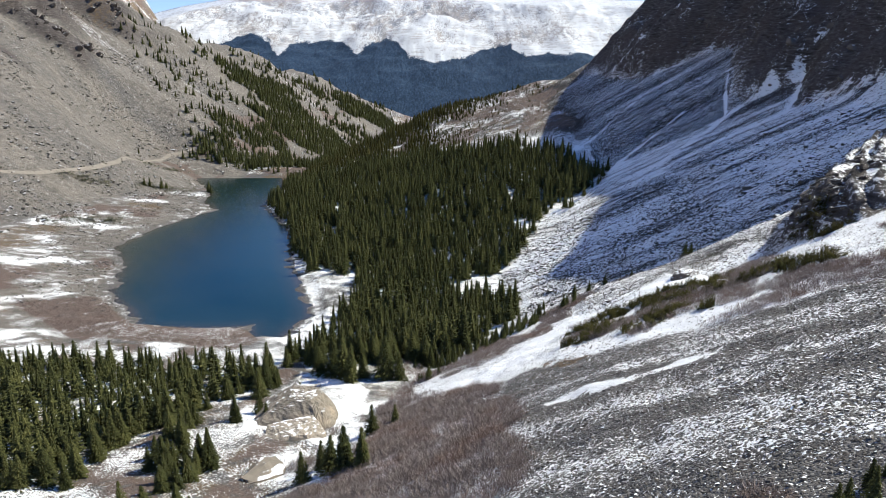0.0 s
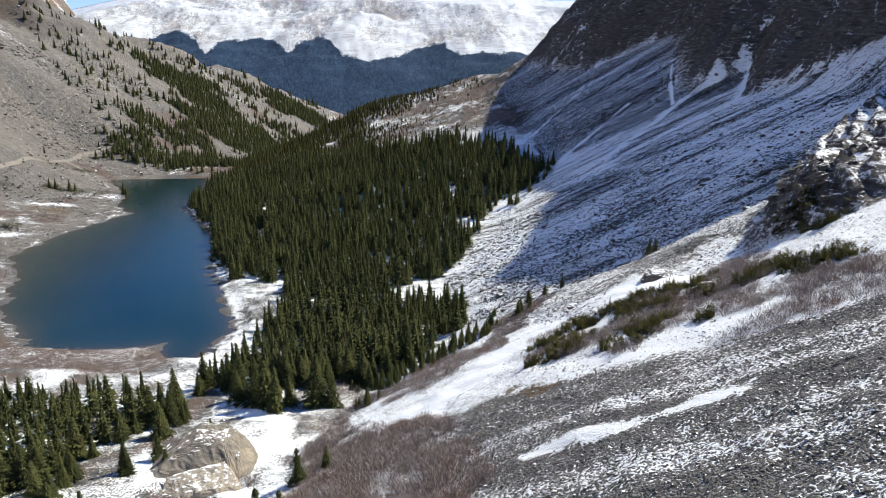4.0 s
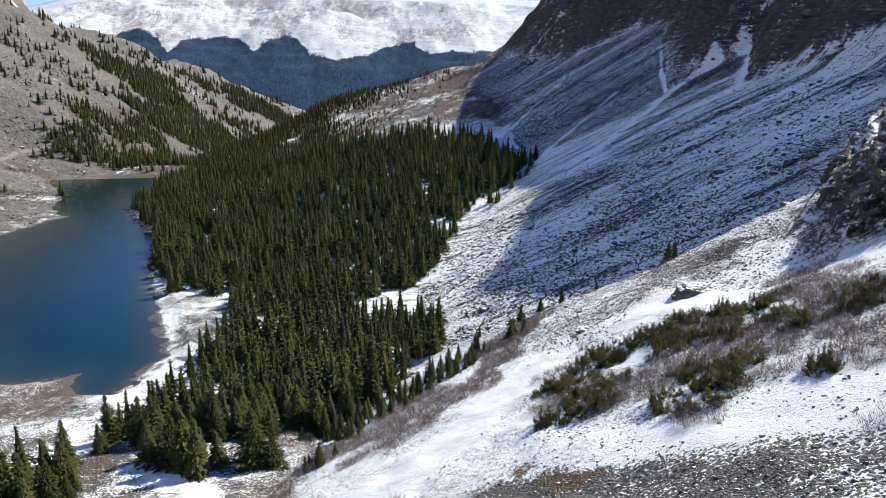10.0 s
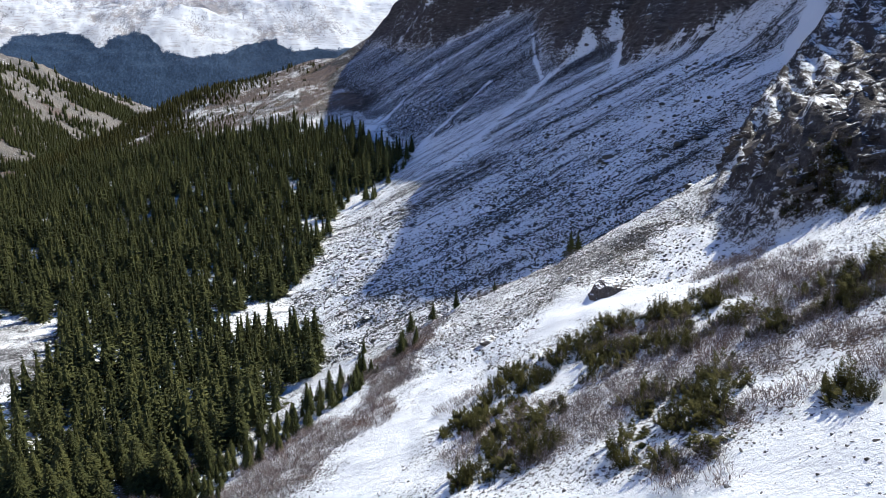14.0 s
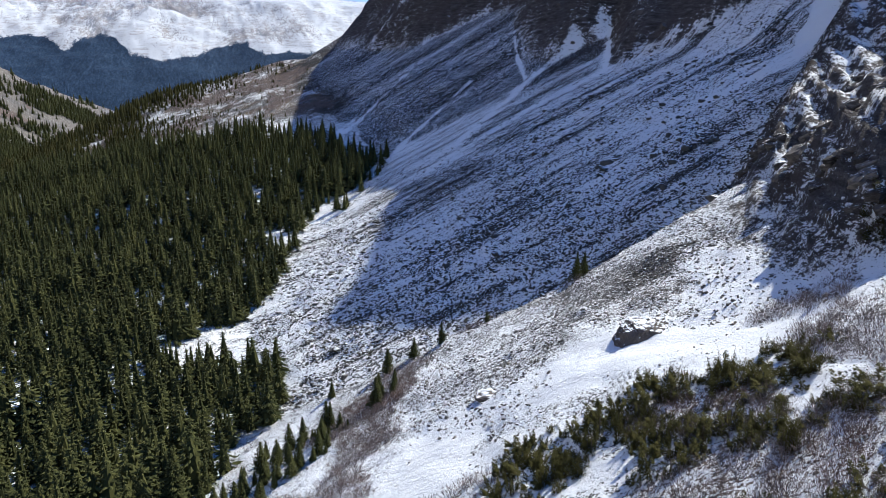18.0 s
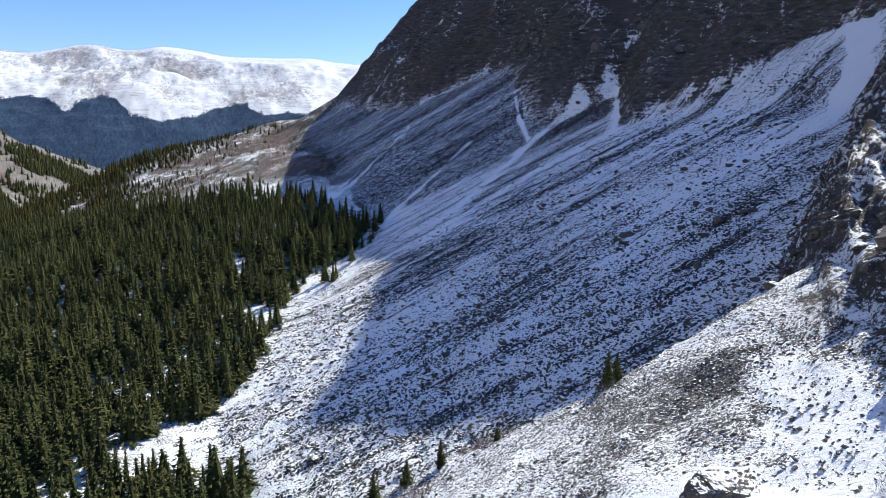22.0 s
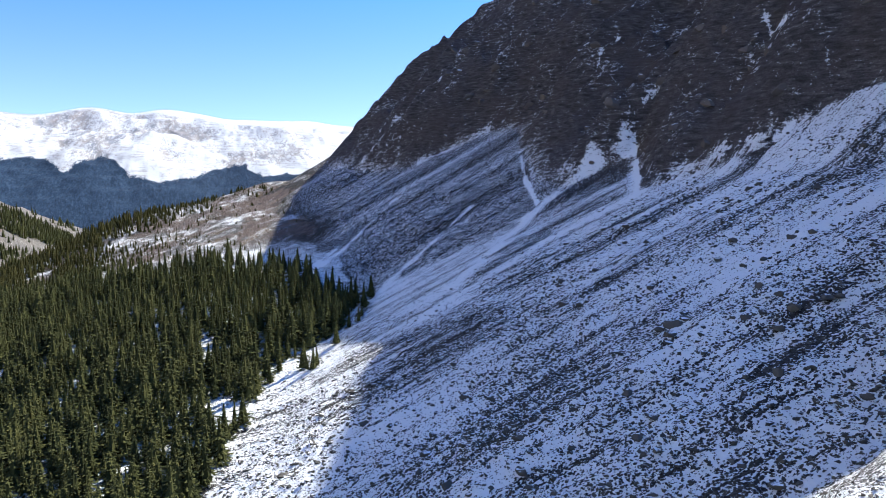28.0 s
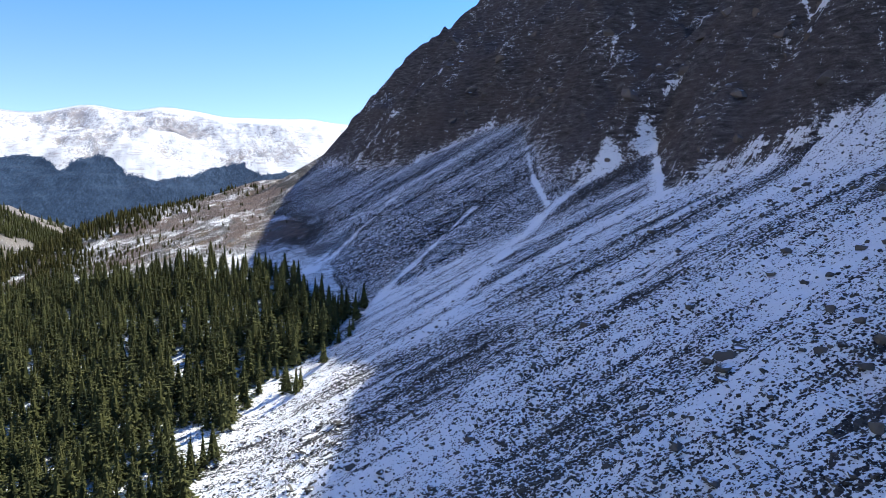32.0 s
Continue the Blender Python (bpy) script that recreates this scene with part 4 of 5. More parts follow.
# ---- the gravel road beyond the lake ----
def build_road(name, line, width):
    p = np.array(line, float)
    seg = np.hypot(*np.diff(p, axis=0).T)
    at = np.concatenate([[0], np.cumsum(seg)])
    s = np.arange(0, at[-1], 1.5)
    x, y = np.interp(s, at, p[:, 0]), np.interp(s, at, p[:, 1])
    x, y = x + 2.0 * vnoise(s, 0 * s, 40, 7), y + 1.0 * vnoise(s, 0 * s, 30, 8)
    tx, ty = np.gradient(x), np.gradient(y)
    n = np.hypot(tx, ty)
    nx, ny = -ty / n, tx / n
    rows = []
    for off in (-0.5, -0.25, 0.0, 0.25, 0.5):
        w = width * off * (1 + 0.12 * vnoise(s, 0 * s + off, 9, 9))
        u, v = x + nx * w, y + ny * w
        rows.append(np.stack([u, v, on_ground(u, v) + 0.22], -1))
    v = np.stack(rows, 1)
    me = mesh_from(name, v.reshape(-1, 3), grid_faces(5, len(s)), M_ROAD, True)
    return tagged(new(name, me), "pale tan gravel mountain road above the lake shore", "road", kind="structure")


M_ROAD = plain_material("road_gravel", (0.18, 0.16, 0.13), (0.30, 0.27, 0.225), 0.6)
build_road("road", ROAD, 2.7)
build_road("road_branch", SPUR_ROAD, 2.0)


# ---- conifers ----
def spruce_crown(rng, sprays, spread_r=0.15, size=0.05):
    """A crown one metre high: whorls of short needle sprays, dense at the rim, round a thin dark core."""
    v, f = [], []
    skew, whorls = 6.283 * rng.random(), 15 + int(7 * rng.random())
    bulge = [0.75 + 0.45 * rng.random() for _ in range(whorls + 1)]
    for k in range(sprays):
        u = 1 - (1 - rng.random()) ** 0.62 if k % 9 else 0.9 + 0.1 * rng.random()
        w = u * whorls
        tier = bulge[int(w)] * (1.12 - 0.45 * (w - int(w)))
        a = 6.283 * rng.random()
        rim = spread_r * (1 - u) ** 0.76 * tier * (1 + 0.22 * math.cos(a - skew) + 0.15 * math.cos(3 * a + 5 * u)) + 0.006
        r = rim * (0.35 + 0.65 * math.sqrt(rng.random()))
        s = size * (0.55 + 0.7 * rng.random()) * (1 - 0.55 * u)
        z = 0.05 + 0.94 * u - 0.22 * r
        ca, sa_ = math.cos(a), math.sin(a)
        b = a + 1.57 + 0.9 * (rng.random() - 0.5)
        tz = z + s * (0.55 * rng.random() - 0.45)
        i, g, q = len(v), max(r - 0.9 * s, 0.0), 0.40 * s
        mx, my, mz = (r - 0.1 * s) * ca, (r - 0.1 * s) * sa_, 0.5 * (z + tz)
        v += [(g * ca, g * sa_, z + 0.25 * s), (mx + q * math.cos(b), my + q * math.sin(b), mz - 0.25 * s * rng.random()), ((r + 0.7 * s) * ca, (r + 0.7 * s) * sa_, tz),
              (mx - q * math.cos(b), my - q * math.sin(b), mz - 0.25 * s * rng.random())]
        f += [(i, i + 1, i + 2), (i, i + 2, i + 3)]
    i, n = len(v), 6
    v.append((0, 0, 1.02))
    v += [(0.5 * spread_r * math.cos(1.047 * q), 0.5 * spread_r * math.sin(1.047 * q), 0.07) for q in range(n)]
    f += [(i, i + 1 + q, i + 1 + (q + 1) % n) for q in range(n)]
    return np.array(v, float), np.array(f, np.int32)


def trunk_mesh(name, r0, h, mat, n=7, bend=0.0):
    v = []
    for k, z in enumerate((-0.04, 0.0, 0.1, 0.4, 0.75, 0.97)):
        r = r0 * (1.35 if k < 2 else 1.0) * (1 - z / 1.02)
        v += [(r * math.cos(2 * math.pi * q / n) + bend * z * z, r * math.sin(2 * math.pi * q / n), z * h) for q in range(n)]
    f = [(k * n + q, k * n + (q + 1) % n, (k + 1) * n + (q + 1) % n, (k + 1) * n + q) for k in range(5) for q in range(n)]
    return mesh_from(name, v, f, mat, True)


def part(name, me, parent, label="", m=None):
    ob = new(name, me)
    ob.parent = parent
    if m is not None:
        ob.matrix_local = m
    if label:
        ob["label"] = label
    return ob


def placed_many(template_list, xs, ys, zs, hs, rng, mat, name):
    """Many plants joined into one mesh from a few templates."""
    V, F, base = [], [], 0
    pick = rng.integers(0, len(template_list), len(xs))
    turn = rng.random(len(xs)) * 2 * np.pi
    fat = 0.8 + 0.5 * rng.random(len(xs))
    lean = (rng.random((len(xs), 2)) - 0.5) * 0.06
    for k, (tv, tf) in enumerate(template_list):
        sel = np.where(pick == k)[0]
        if not len(sel):
            continue
        c, s = np.cos(turn[sel])[:, None], np.sin(turn[sel])[:, None]
        hh, ff = hs[sel][:, None], (hs[sel] * fat[sel])[:, None]
        x = (tv[:, 0] * c - tv[:, 1] * s) * ff + tv[:, 2] * hh * lean[sel][:, :1] + xs[sel][:, None]
        y = (tv[:, 0] * s + tv[:, 1] * c) * ff + tv[:, 2] * hh * lean[sel][:, 1:] + ys[sel][:, None]
        z = tv[:, 2] * hh + zs[sel][:, None]
        V.append(np.stack([x, y, z], -1).reshape(-1, 3))
        F.append((tf[None] + (np.arange(len(sel)) * len(tv))[:, None, None] + base).reshape(-1, tf.shape[1]))
        base += len(sel) * len(tv)
    return mesh_from(name, np.concatenate(V), np.concatenate(F), mat)


rng = np.random.default_rng(5)
prng = random.Random(3)
FARTHEST_CROWNS = [spruce_crown(random.Random(50 + k), 52, 0.25 + 0.022 * k, 0.16) for k in range(6)]
FAR_CROWNS = [spruce_crown(prng, 150, 0.215 + 0.02 * k, 0.104) for k in range(7)]
NEAR_CROWNS = [spruce_crown(prng, 1200, 0.18 + 0.018 * k, 0.055) for k in range(6)]


def scatter(poly, spacing, rng, density=None):
    """Points inside an outline, about spacing apart."""
    p = np.array(poly, float)
    lo, hi = p.min(0), p.max(0)
    n = int((hi[0] - lo[0]) * (hi[1] - lo[1]) / spacing ** 2 * 1.9)
    q = lo + rng.random((n, 2)) * (hi - lo)
    q = q[inside(q[:, 0], q[:, 1], poly) > 0]
    if density is not None:
        q = q[rng.random(len(q)) < density(q[:, 0], q[:, 1])]
    cell, out = {}, []
    for x, y in q:
        k = (int(x // spacing), int(y // spacing))
        near = [cell[(k[0] + a, k[1] + b)] for a in (-1, 0, 1) for b in (-1, 0, 1) if (k[0] + a, k[1] + b) in cell]
        if all((x - u) ** 2 + (y - w) ** 2 > (0.62 * spacing) ** 2 for u, w in near) and k not in cell:
            cell[k] = (x, y)
            out.append((x, y))
    return np.array(out)


def wood_density(x, y):
    edge = inside(x, y, WOOD)
    open_n = 1 - 0.6 * ramp(y - 0.3 * x, 440, 500)
    gap = ramp(vnoise(x, y, 18, 121), -0.8, -0.45) * (1 - 0.75 * ramp(inside(x, y, ((-26, 228), (-18, 220), (-6, 230), (6, 240), (12, 250), (2, 250), (-14, 242))), -2, 1))
    tongue = 1 - ramp(inside(x, y, ((0, 252), (8, 240), (22, 232), (34, 226), (34, 248), (24, 264), (10, 258))), -2, 1)
    return np.clip((0.45 + ramp(edge, 0, 8)) * open_n * gap * tongue, 0, 1)


def near_tree_thing():
    things = []
    for k, (v, f) in enumerate(NEAR_CROWNS):
        t = new("spruce_tree")
        tagged(t, "dark green spruce tree standing on snowy ground below the slope", "tree", "spruces of the near woods")
        part("trunk", trunk_mesh("trunk", 0.014, 0.97, M_BARK), t)
        part("crown", mesh_from("crown", v, f, M_NEEDLE), t)
        things.append(t)
    return things


main = scatter(WOOD, 2.9, rng, wood_density)
south = scatter(SOUTH_WOOD, 3.0, rng, lambda x, y: 0.95 * ramp(vnoise(x, y, 15, 122), -0.6, -0.2))
nearw = scatter(NEAR_WOOD, 2.7, rng, lambda x, y: 0.95 * ramp(vnoise(x, y, 9, 123) + 0.5 * vnoise(x, y, 4, 124), -0.35, 0.2))
lone = np.array([(-13, 115), (-15, 94), (-17.5, 97), (-20, 101), (-9, 118), (-37, 128), (-35, 125), (-30.5, 136), (-12, 92), (-22, 96), (75, 334), (77, 338), (72, 333), (79, 343), (66, 322), (58, 312), (56, 328.5), (59.4, 314.5), (56.5, 317), (79, 352), (83, 350)], float)
main = main[inside(main[:, 0], main[:, 1], LAKE) < -2]
nearw = nearw[np.hypot(nearw[:, 0] + 29, (nearw[:, 1] - 122) * 0.8) > 10.5]
all_trees = np.concatenate([main, south, nearw, lone])
hts = 5.2 + 7.0 * rng.random(len(all_trees)) * (0.7 + 0.3 * vnoise(all_trees[:, 0], all_trees[:, 1], 25, 163))
hts[len(main):] *= 0.78
hts[len(main) + len(south):] *= 0.95
zs = on_ground(all_trees[:, 0], all_trees[:, 1]) - 0.15
NEAR_COUNT = 170
order = np.argsort(np.hypot(all_trees[:, 0] - 2, all_trees[:, 1] - 90) + 20 * (all_trees[:, 0] < -45))
near_ids, far_ids = order[:NEAR_COUNT], order[NEAR_COUNT:]

forest = new("spruce_forest", placed_many(FAR_CROWNS, all_trees[far_ids, 0], all_trees[far_ids, 1], zs[far_ids], hts[far_ids], rng, M_FOREST, "spruce_forest"))
tagged(forest, "dense dark green spruce forest between lake and talus", "forest", kind="stuff")
kinds = near_tree_thing()
for c, i in enumerate(near_ids):
    h = float(hts[i])
    src = kinds[c % len(kinds)]
    m = Matrix.LocRotScale((float(all_trees[i, 0]), float(all_trees[i, 1]), float(zs[i])),
                           Euler((0.04 * (prng.random() - 0.5), 0.04 * (prng.random() - 0.5), 6.28 * prng.random())),
                           Vector((h * (1.0 + 0.4 * prng.random()),) * 2 + (h,)))
    if c < len(kinds):
        src.matrix_basis = m
    else:
        made = copy_thing(src, pose(0, 0, 0))
        made.matrix_basis = m


# ---- trees of the far side, thin woods ----
LEFT_WOOD = ((-345, 735), (-225, 590), (-205, 556), (-165, 542), (-120, 536), (-80, 545), (-30, 900), (-75, 1050), (-300, 800))
BENCH_WOOD = ((-112, 510), (-55, 495), (0, 458), (45, 440), (75, 452), (95, 520), (70, 620), (-60, 680))
THICK = ((-252, 790), (-222, 719), (-212, 611), (-205, 560), (-172, 543), (-130, 536), (-70, 540), (-30, 900), (-75, 1060), (-180, 900))


def hill_density(x, y):
    deep = ramp(inside(x, y, THICK), -12, 45)
    glade = ramp(vnoise(x * 0.5 + y * 0.2, y * 0.9, 30, 131) + 0.6 * vnoise(x, y, 14, 132), -0.25 + 0.45 * (1 - deep), 0.05 + 0.45 * (1 - deep))
    return np.clip(0.03 + deep * glade * 1.1, 0, 1)


left_pts = scatter(LEFT_WOOD, 2.6, rng, hill_density)
bench_pts = scatter(BENCH_WOOD, 3.0, rng, lambda x, y: np.clip(ramp(vnoise(x, y, 16, 133) + 0.010 * (25 - x) + 0.9 * ramp(y - 0.25 * x, 530, 550) * ramp(58 - x, 0, 20) - 0.35, -0.4, 0.4), 0.06, 1))
lh, bh = 3.8 + 4.8 * rng.random(len(left_pts)), (2.8 + 4.4 * rng.random(len(bench_pts))) * (1 - 0.42 * ramp(bench_pts[:, 0], -20, 40))
thin = new("hillside_conifers", placed_many(FARTHEST_CROWNS, left_pts[:, 0], left_pts[:, 1], on_ground(left_pts[:, 0], left_pts[:, 1]) - 0.2, lh, rng, M_FOREST, "hillside_conifers"))
bh *= 0.6 + 0.4 * np.maximum(ramp(bench_pts[:, 1] - 0.25 * bench_pts[:, 0], 525, 548), ramp(10 - bench_pts[:, 0], 0, 40))
bench_trees = new("bench_conifers", placed_many(FARTHEST_CROWNS, bench_pts[:, 0], bench_pts[:, 1], on_ground(bench_pts[:, 0], bench_pts[:, 1]) - 0.2, bh, rng, M_BENCH, "bench_conifers"))
tagged(bench_trees, "small yellow-green conifers scattered over the tan tundra bench", "trees", kind="stuff")
tagged(thin, "scattered dark conifers on the sunny stony hillside beyond the lake", "trees", kind="stuff")


# ---- dwarf spruce and young trees on the near slope ----
def tuft_shoot(prng, n, lean):
    """A narrow leafy shoot one metre high: short sprays of needles round a leaning axis."""
    v, f = [], []
    for k in range(n):
        u = prng.random() ** 0.9
        a, r = 6.283 * prng.random(), 0.27 * (1 - u) ** 0.75 * (0.35 + 0.65 * prng.random()) + 0.015
        s = 0.085 + 0.10 * (1 - u) * prng.random()
        cx, cy, cz = lean[0] * u * u + 0.3 * r * math.cos(a), lean[1] * u * u + 0.3 * r * math.sin(a), 0.04 + 0.93 * u
        tx, ty, tz = lean[0] * u * u + (r + s) * math.cos(a), lean[1] * u * u + (r + s) * math.sin(a), cz + s * (0.9 * prng.random() - 0.15)
        w, b = 0.42 * s, a + 1.57 + 0.8 * (prng.random() - 0.5)
        i = len(v)
        mx, my, mz = 0.45 * cx + 0.55 * tx, 0.45 * cy + 0.55 * ty, 0.5 * (cz + tz)
        v += [(cx, cy, cz), (mx + w * math.cos(b), my + w * math.sin(b), mz - 0.2 * w), (tx, ty, tz), (mx - w * math.cos(b), my - w * math.sin(b), mz - 0.2 * w)]
        f += [(i, i + 1, i + 2), (i, i + 2, i + 3)]
    return np.array(v), np.array(f, np.int32)


def clump(prng, shoots, sprays=75):
    """A low, uneven bush of many small upright shoots."""
    V, F, base = [], [], 0
    for s in range(shoots):
        r, a = 0.8 * math.sqrt(prng.random()), 6.283 * prng.random()
        v, f = tuft_shoot(prng, sprays, (0.35 * r * math.cos(a) + 0.2 * (prng.random() - 0.5), 0.35 * r * math.sin(a) + 0.2 * (prng.random() - 0.5)))
        hh = (0.35 + 0.65 * prng.random() ** 1.3) * (1.05 - 0.5 * r)
        w = v.copy()
        w[:, 0] = v[:, 0] * (0.5 + 0.5 * hh) + r * math.cos(a)
        w[:, 1] = v[:, 1] * (0.5 + 0.5 * hh) + r * math.sin(a)
        w[:, 2] = v[:, 2] * hh - 0.06
        V.append(w)
        F.append(f + base)
        base += len(v)
    return np.concatenate(V), np.concatenate(F)


def stems_mesh(prng, n):
    V, F = [], []
    for s in range(n):
        a, r = 6.283 * prng.random(), 0.55 * prng.random()
        x, y, i = r * math.cos(a), r * math.sin(a), len(V)
        for k in range(4):
            V.append((0.3 * x + 0.03 * math.cos(1.57 * k), 0.3 * y + 0.03 * math.sin(1.57 * k), -0.15))
        V.append((x, y, 0.55))
        F += [(i + k, i + (k + 1) % 4, i + 4) for k in range(4)]
    return mesh_from("woody_base", V, F, M_BARK)


# centres and radii of the thickets
THICKETS = ((29, 137, 3.0), (35, 139, 3.0), (38, 139, 4.0), (42, 139, 3.5), (43, 138, 3.0), (47, 139, 2.0), (41, 130, 2.0), (43, 129, 2.5), (49, 135, 1.5), (46, 124, 2.5), (50, 131, 2.0), (55, 132, 2.5), (50, 123, 2.0), (52, 121, 1.5), (48, 118, 1.0), (49, 117, 1.0), (57, 118, 2.5), (53, 114, 2.0), (59, 118, 2.0), (44, 116, 1.0), (38, 119, 1.5), (39, 117, 2.0), (40, 115, 2.0), (36, 112, 1.5), (37, 111, 1.5), (32, 113, 1.5), (33, 108, 1.0), (31, 127, 3.0), (30, 122, 2.0), (28, 124, 3.0), (24, 124, 1.5), (42, 104, 1.0), (44, 132, 2.0))
UPPER_THICKETS = ((53, 114, 2.0), (57, 115, 3.0), (57, 111, 2.5), (58, 106, 2.5), (60, 106, 2.5), (76, 140, 3.0), (75, 131, 2.5))
shrub_kinds = []
for k in range(5):
    t = new("dwarf_spruce")
    tagged(t, "low olive-green dwarf spruce clump growing on the snowy slope", "shrub", "dwarf spruces on the slope")
    v, f = clump(prng, 14 + 2 * k)
    part("foliage", mesh_from("foliage", v, f, M_KRUMM), t)
    part("woody_base", stems_mesh(prng, 7), t, "grey-brown woody base")
    shrub_kinds.append(t)
def thicket(x, y):
    best = np.full(np.shape(x), -9.0)
    for cx, cy, r in THICKETS + UPPER_THICKETS:
        best = np.maximum(best, 1 - np.hypot(x - cx, y - cy) / (1.35 * r + 0.4))
    return best + 0.35 * vnoise(x, y, 3.5, 141) + 0.2 * vnoise(x, y, 1.7, 142)


kp = scatter(((10, 95), (95, 95), (95, 165), (10, 165)), 1.05, rng, lambda x, y: 0.85 * ramp(thicket(x, y), 0.05, 0.38))
rng.shuffle(kp)
more = kp[298:]
kp = kp[:298]
for c, (x, y) in enumerate(kp):
    src = shrub_kinds[c % 5]
    w = (0.72 + 0.55 * prng.random()) * (0.6 + 0.4 * float(ramp(thicket(np.array([x]), np.array([y]))[0], 0.1, 0.5)))
    m = Matrix.LocRotScale((x, y, float(on_ground(x, y)) - 0.1), Euler((0, 0, 6.28 * prng.random())), Vector((w, w, w * (1.4 + 2.0 * prng.random() ** 1.8))))
    if c < 5:
        src.matrix_basis = m
    else:
        copy_thing(src, pose(0, 0, 0)).matrix_basis = m


if len(more):
    thick = new("dwarf_spruce_thicket", placed_many([clump(random.Random(80 + k), 9) for k in range(4)], more[:, 0], more[:, 1], on_ground(more[:, 0], more[:, 1]) - 0.1,
                                                    0.95 + 1.0 * rng.random(len(more)), rng, M_KRUMM, "dwarf_spruce_thicket"))
    tagged(thick, "dense olive-green dwarf spruce thickets on the snowy slope", "shrubs", kind="stuff")


def plant_tree(x, y, h, c, label, group):
    made = copy_thing(kinds[c % len(kinds)], pose(0, 0, 0))
    made.matrix_basis = Matrix.LocRotScale((x, y, float(on_ground(x, y)) - 0.1), Euler((0, 0, 6.28 * prng.random())),
                                           Vector((h * 1.15, h * 1.15, h)))
    return tagged(made, label, "tree", group)


# young spruces along the foot of the slope
yd, count = ((-6, 148), (6, 160), (20, 172), (34, 174), (37, 184), (20, 187), (4, 177), (-8, 166)), 0
for x, y in scatter(yd, 1.9, rng, lambda x, y: ramp(vnoise(x, y, 6, 143), -0.75, -0.1)):
    plant_tree(x, y, 1.4 + 3.2 * prng.random() ** 1.6, count, "young green spruce among brown brush at the slope's foot", "young spruces")
    count += 1
for x, y, h in ((66, 183.5, 4.6), (67.8, 184.3, 4.0), (38, 192, 4.2), (42, 191, 3.4), (46, 189.5, 3.6), (53, 188, 2.2), (30, 197, 3.0)):
    plant_tree(x, y, h, count, "small lone spruce on the snowy ridge edge", "ridge spruces")
    count += 1


for x, y, h in ((21.6, 33.4, 2.2), (22.8, 34.4, 1.6), (24.2, 34.8, 2.0), (23.4, 33.2, 2.3), (25.4, 35.2, 1.6), (20.6, 33.0, 1.5)):
    plant_tree(x, y, h, count, "small olive-green spruce at the edge of the stony slope", "ridge spruces")
    count += 1


# ---- leafless willow brush ----
def twig_clump(prng, n):
    """A dome of fine bare twigs: short ends all through it, most of them near the rim."""
    V, F = [], []
    for s in range(n):
        a, r, i = 6.283 * prng.random(), 0.8 * math.sqrt(prng.random()), len(V)
        top = 0.78 * math.sqrt(max(1 - (r / 0.9) ** 2, 0.05))
        z = top * (0.25 + 0.7 * prng.random() ** 0.6)
        w, b, q = 0.010 + 0.010 * prng.random(), 6.283 * prng.random(), 0.16 + 0.26 * prng.random()
        dx, dy, dz = 0.7 * r * math.cos(a) + 0.8 * (prng.random() - 0.5), 0.7 * r * math.sin(a) + 0.8 * (prng.random() - 0.5), 0.45 + 0.5 * prng.random()
        x, y = r * math.cos(a), r * math.sin(a)
        g = 0.9 if s % 7 else 0.4
        base = z - q * dz if s % 7 else -0.08
        V += [(g * x - q * dx * 0.5 + w * math.cos(b), g * y - q * dy * 0.5 + w * math.sin(b), base), (g * x - q * dx * 0.5 - w * math.cos(b), g * y - q * dy * 0.5 - w * math.sin(b), base),
              (x + q * dx * 0.5, y + q * dy * 0.5, z + 0.4 * q * dz)]
        F.append((i, i + 1, i + 2))
    return np.array(V), np.array(F, np.int32)


def sample(x0, x1, y0, y1, n, rng, keep):
    x, y = x0 + rng.random(n) * (x1 - x0), y0 + rng.random(n) * (y1 - y0)
    k = rng.random(n) < keep(x, y)
    return x[k], y[k]


def brush_at(x, y):
    h = height(x, y)
    return masks(x, y, h, np.full(np.shape(x), 0.4))["brush"]


bx, by = sample(-25, 75, 36, 190, 46000, rng, lambda x, y: ramp(brush_at(x, y), 0.4, 0.75))
cx, cy = sample(-160, -30, 175, 300, 9000, rng, lambda x, y: 0.8 * ramp(brush_at(x, y), 0.5, 0.9) * (inside(x, y, LAKE) < -2))
dx, dy = sample(-26, 14, 52, 136, 13500, rng, lambda x, y: ramp(brush_at(x, y), 0.3, 0.8) * (0.25 + 0.75 * ramp(vnoise(x, y, 4, 159), -0.3, 0.2)))
bx, by = np.concatenate([bx, cx, dx]), np.concatenate([by, cy, dy])
twigs = [twig_clump(prng, 44) for _ in range(6)]
brush = new("willow_brush", placed_many(twigs, bx, by, on_ground(bx, by), (0.7 + 0.8 * rng.random(len(bx))) * (1 + 0.15 * (np.arange(len(bx)) >= len(bx) - len(dx))), rng, M_TWIG, "willow_brush"))
tagged(brush, "leafless greyish-brown willow brush on the slope and lake margin", "brush", kind="stuff")


# ---- rocks ----
def rock_shape(seed, n=16, flat=0.7):
    r = np.random.default_rng(seed)
    p = r.normal(size=(n, 3))
    p /= np.linalg.norm(p, axis=1)[:, None]
    p *= (0.75 + 0.35 * r.random(n))[:, None]
    p[:, 2] *= flat
    bm = bmesh.new()
    for q in p:
        bm.verts.new(q)
    out = bmesh.ops.convex_hull(bm, input=bm.verts)
    bmesh.ops.triangulate(bm, faces=bm.faces)
    bm.verts.index_update()
    v = np.array([q.co for q in bm.verts])
    f = np.array([[q.index for q in fc.verts] for fc in bm.faces], np.int32)
    bm.free()
    return v * 0.5, f


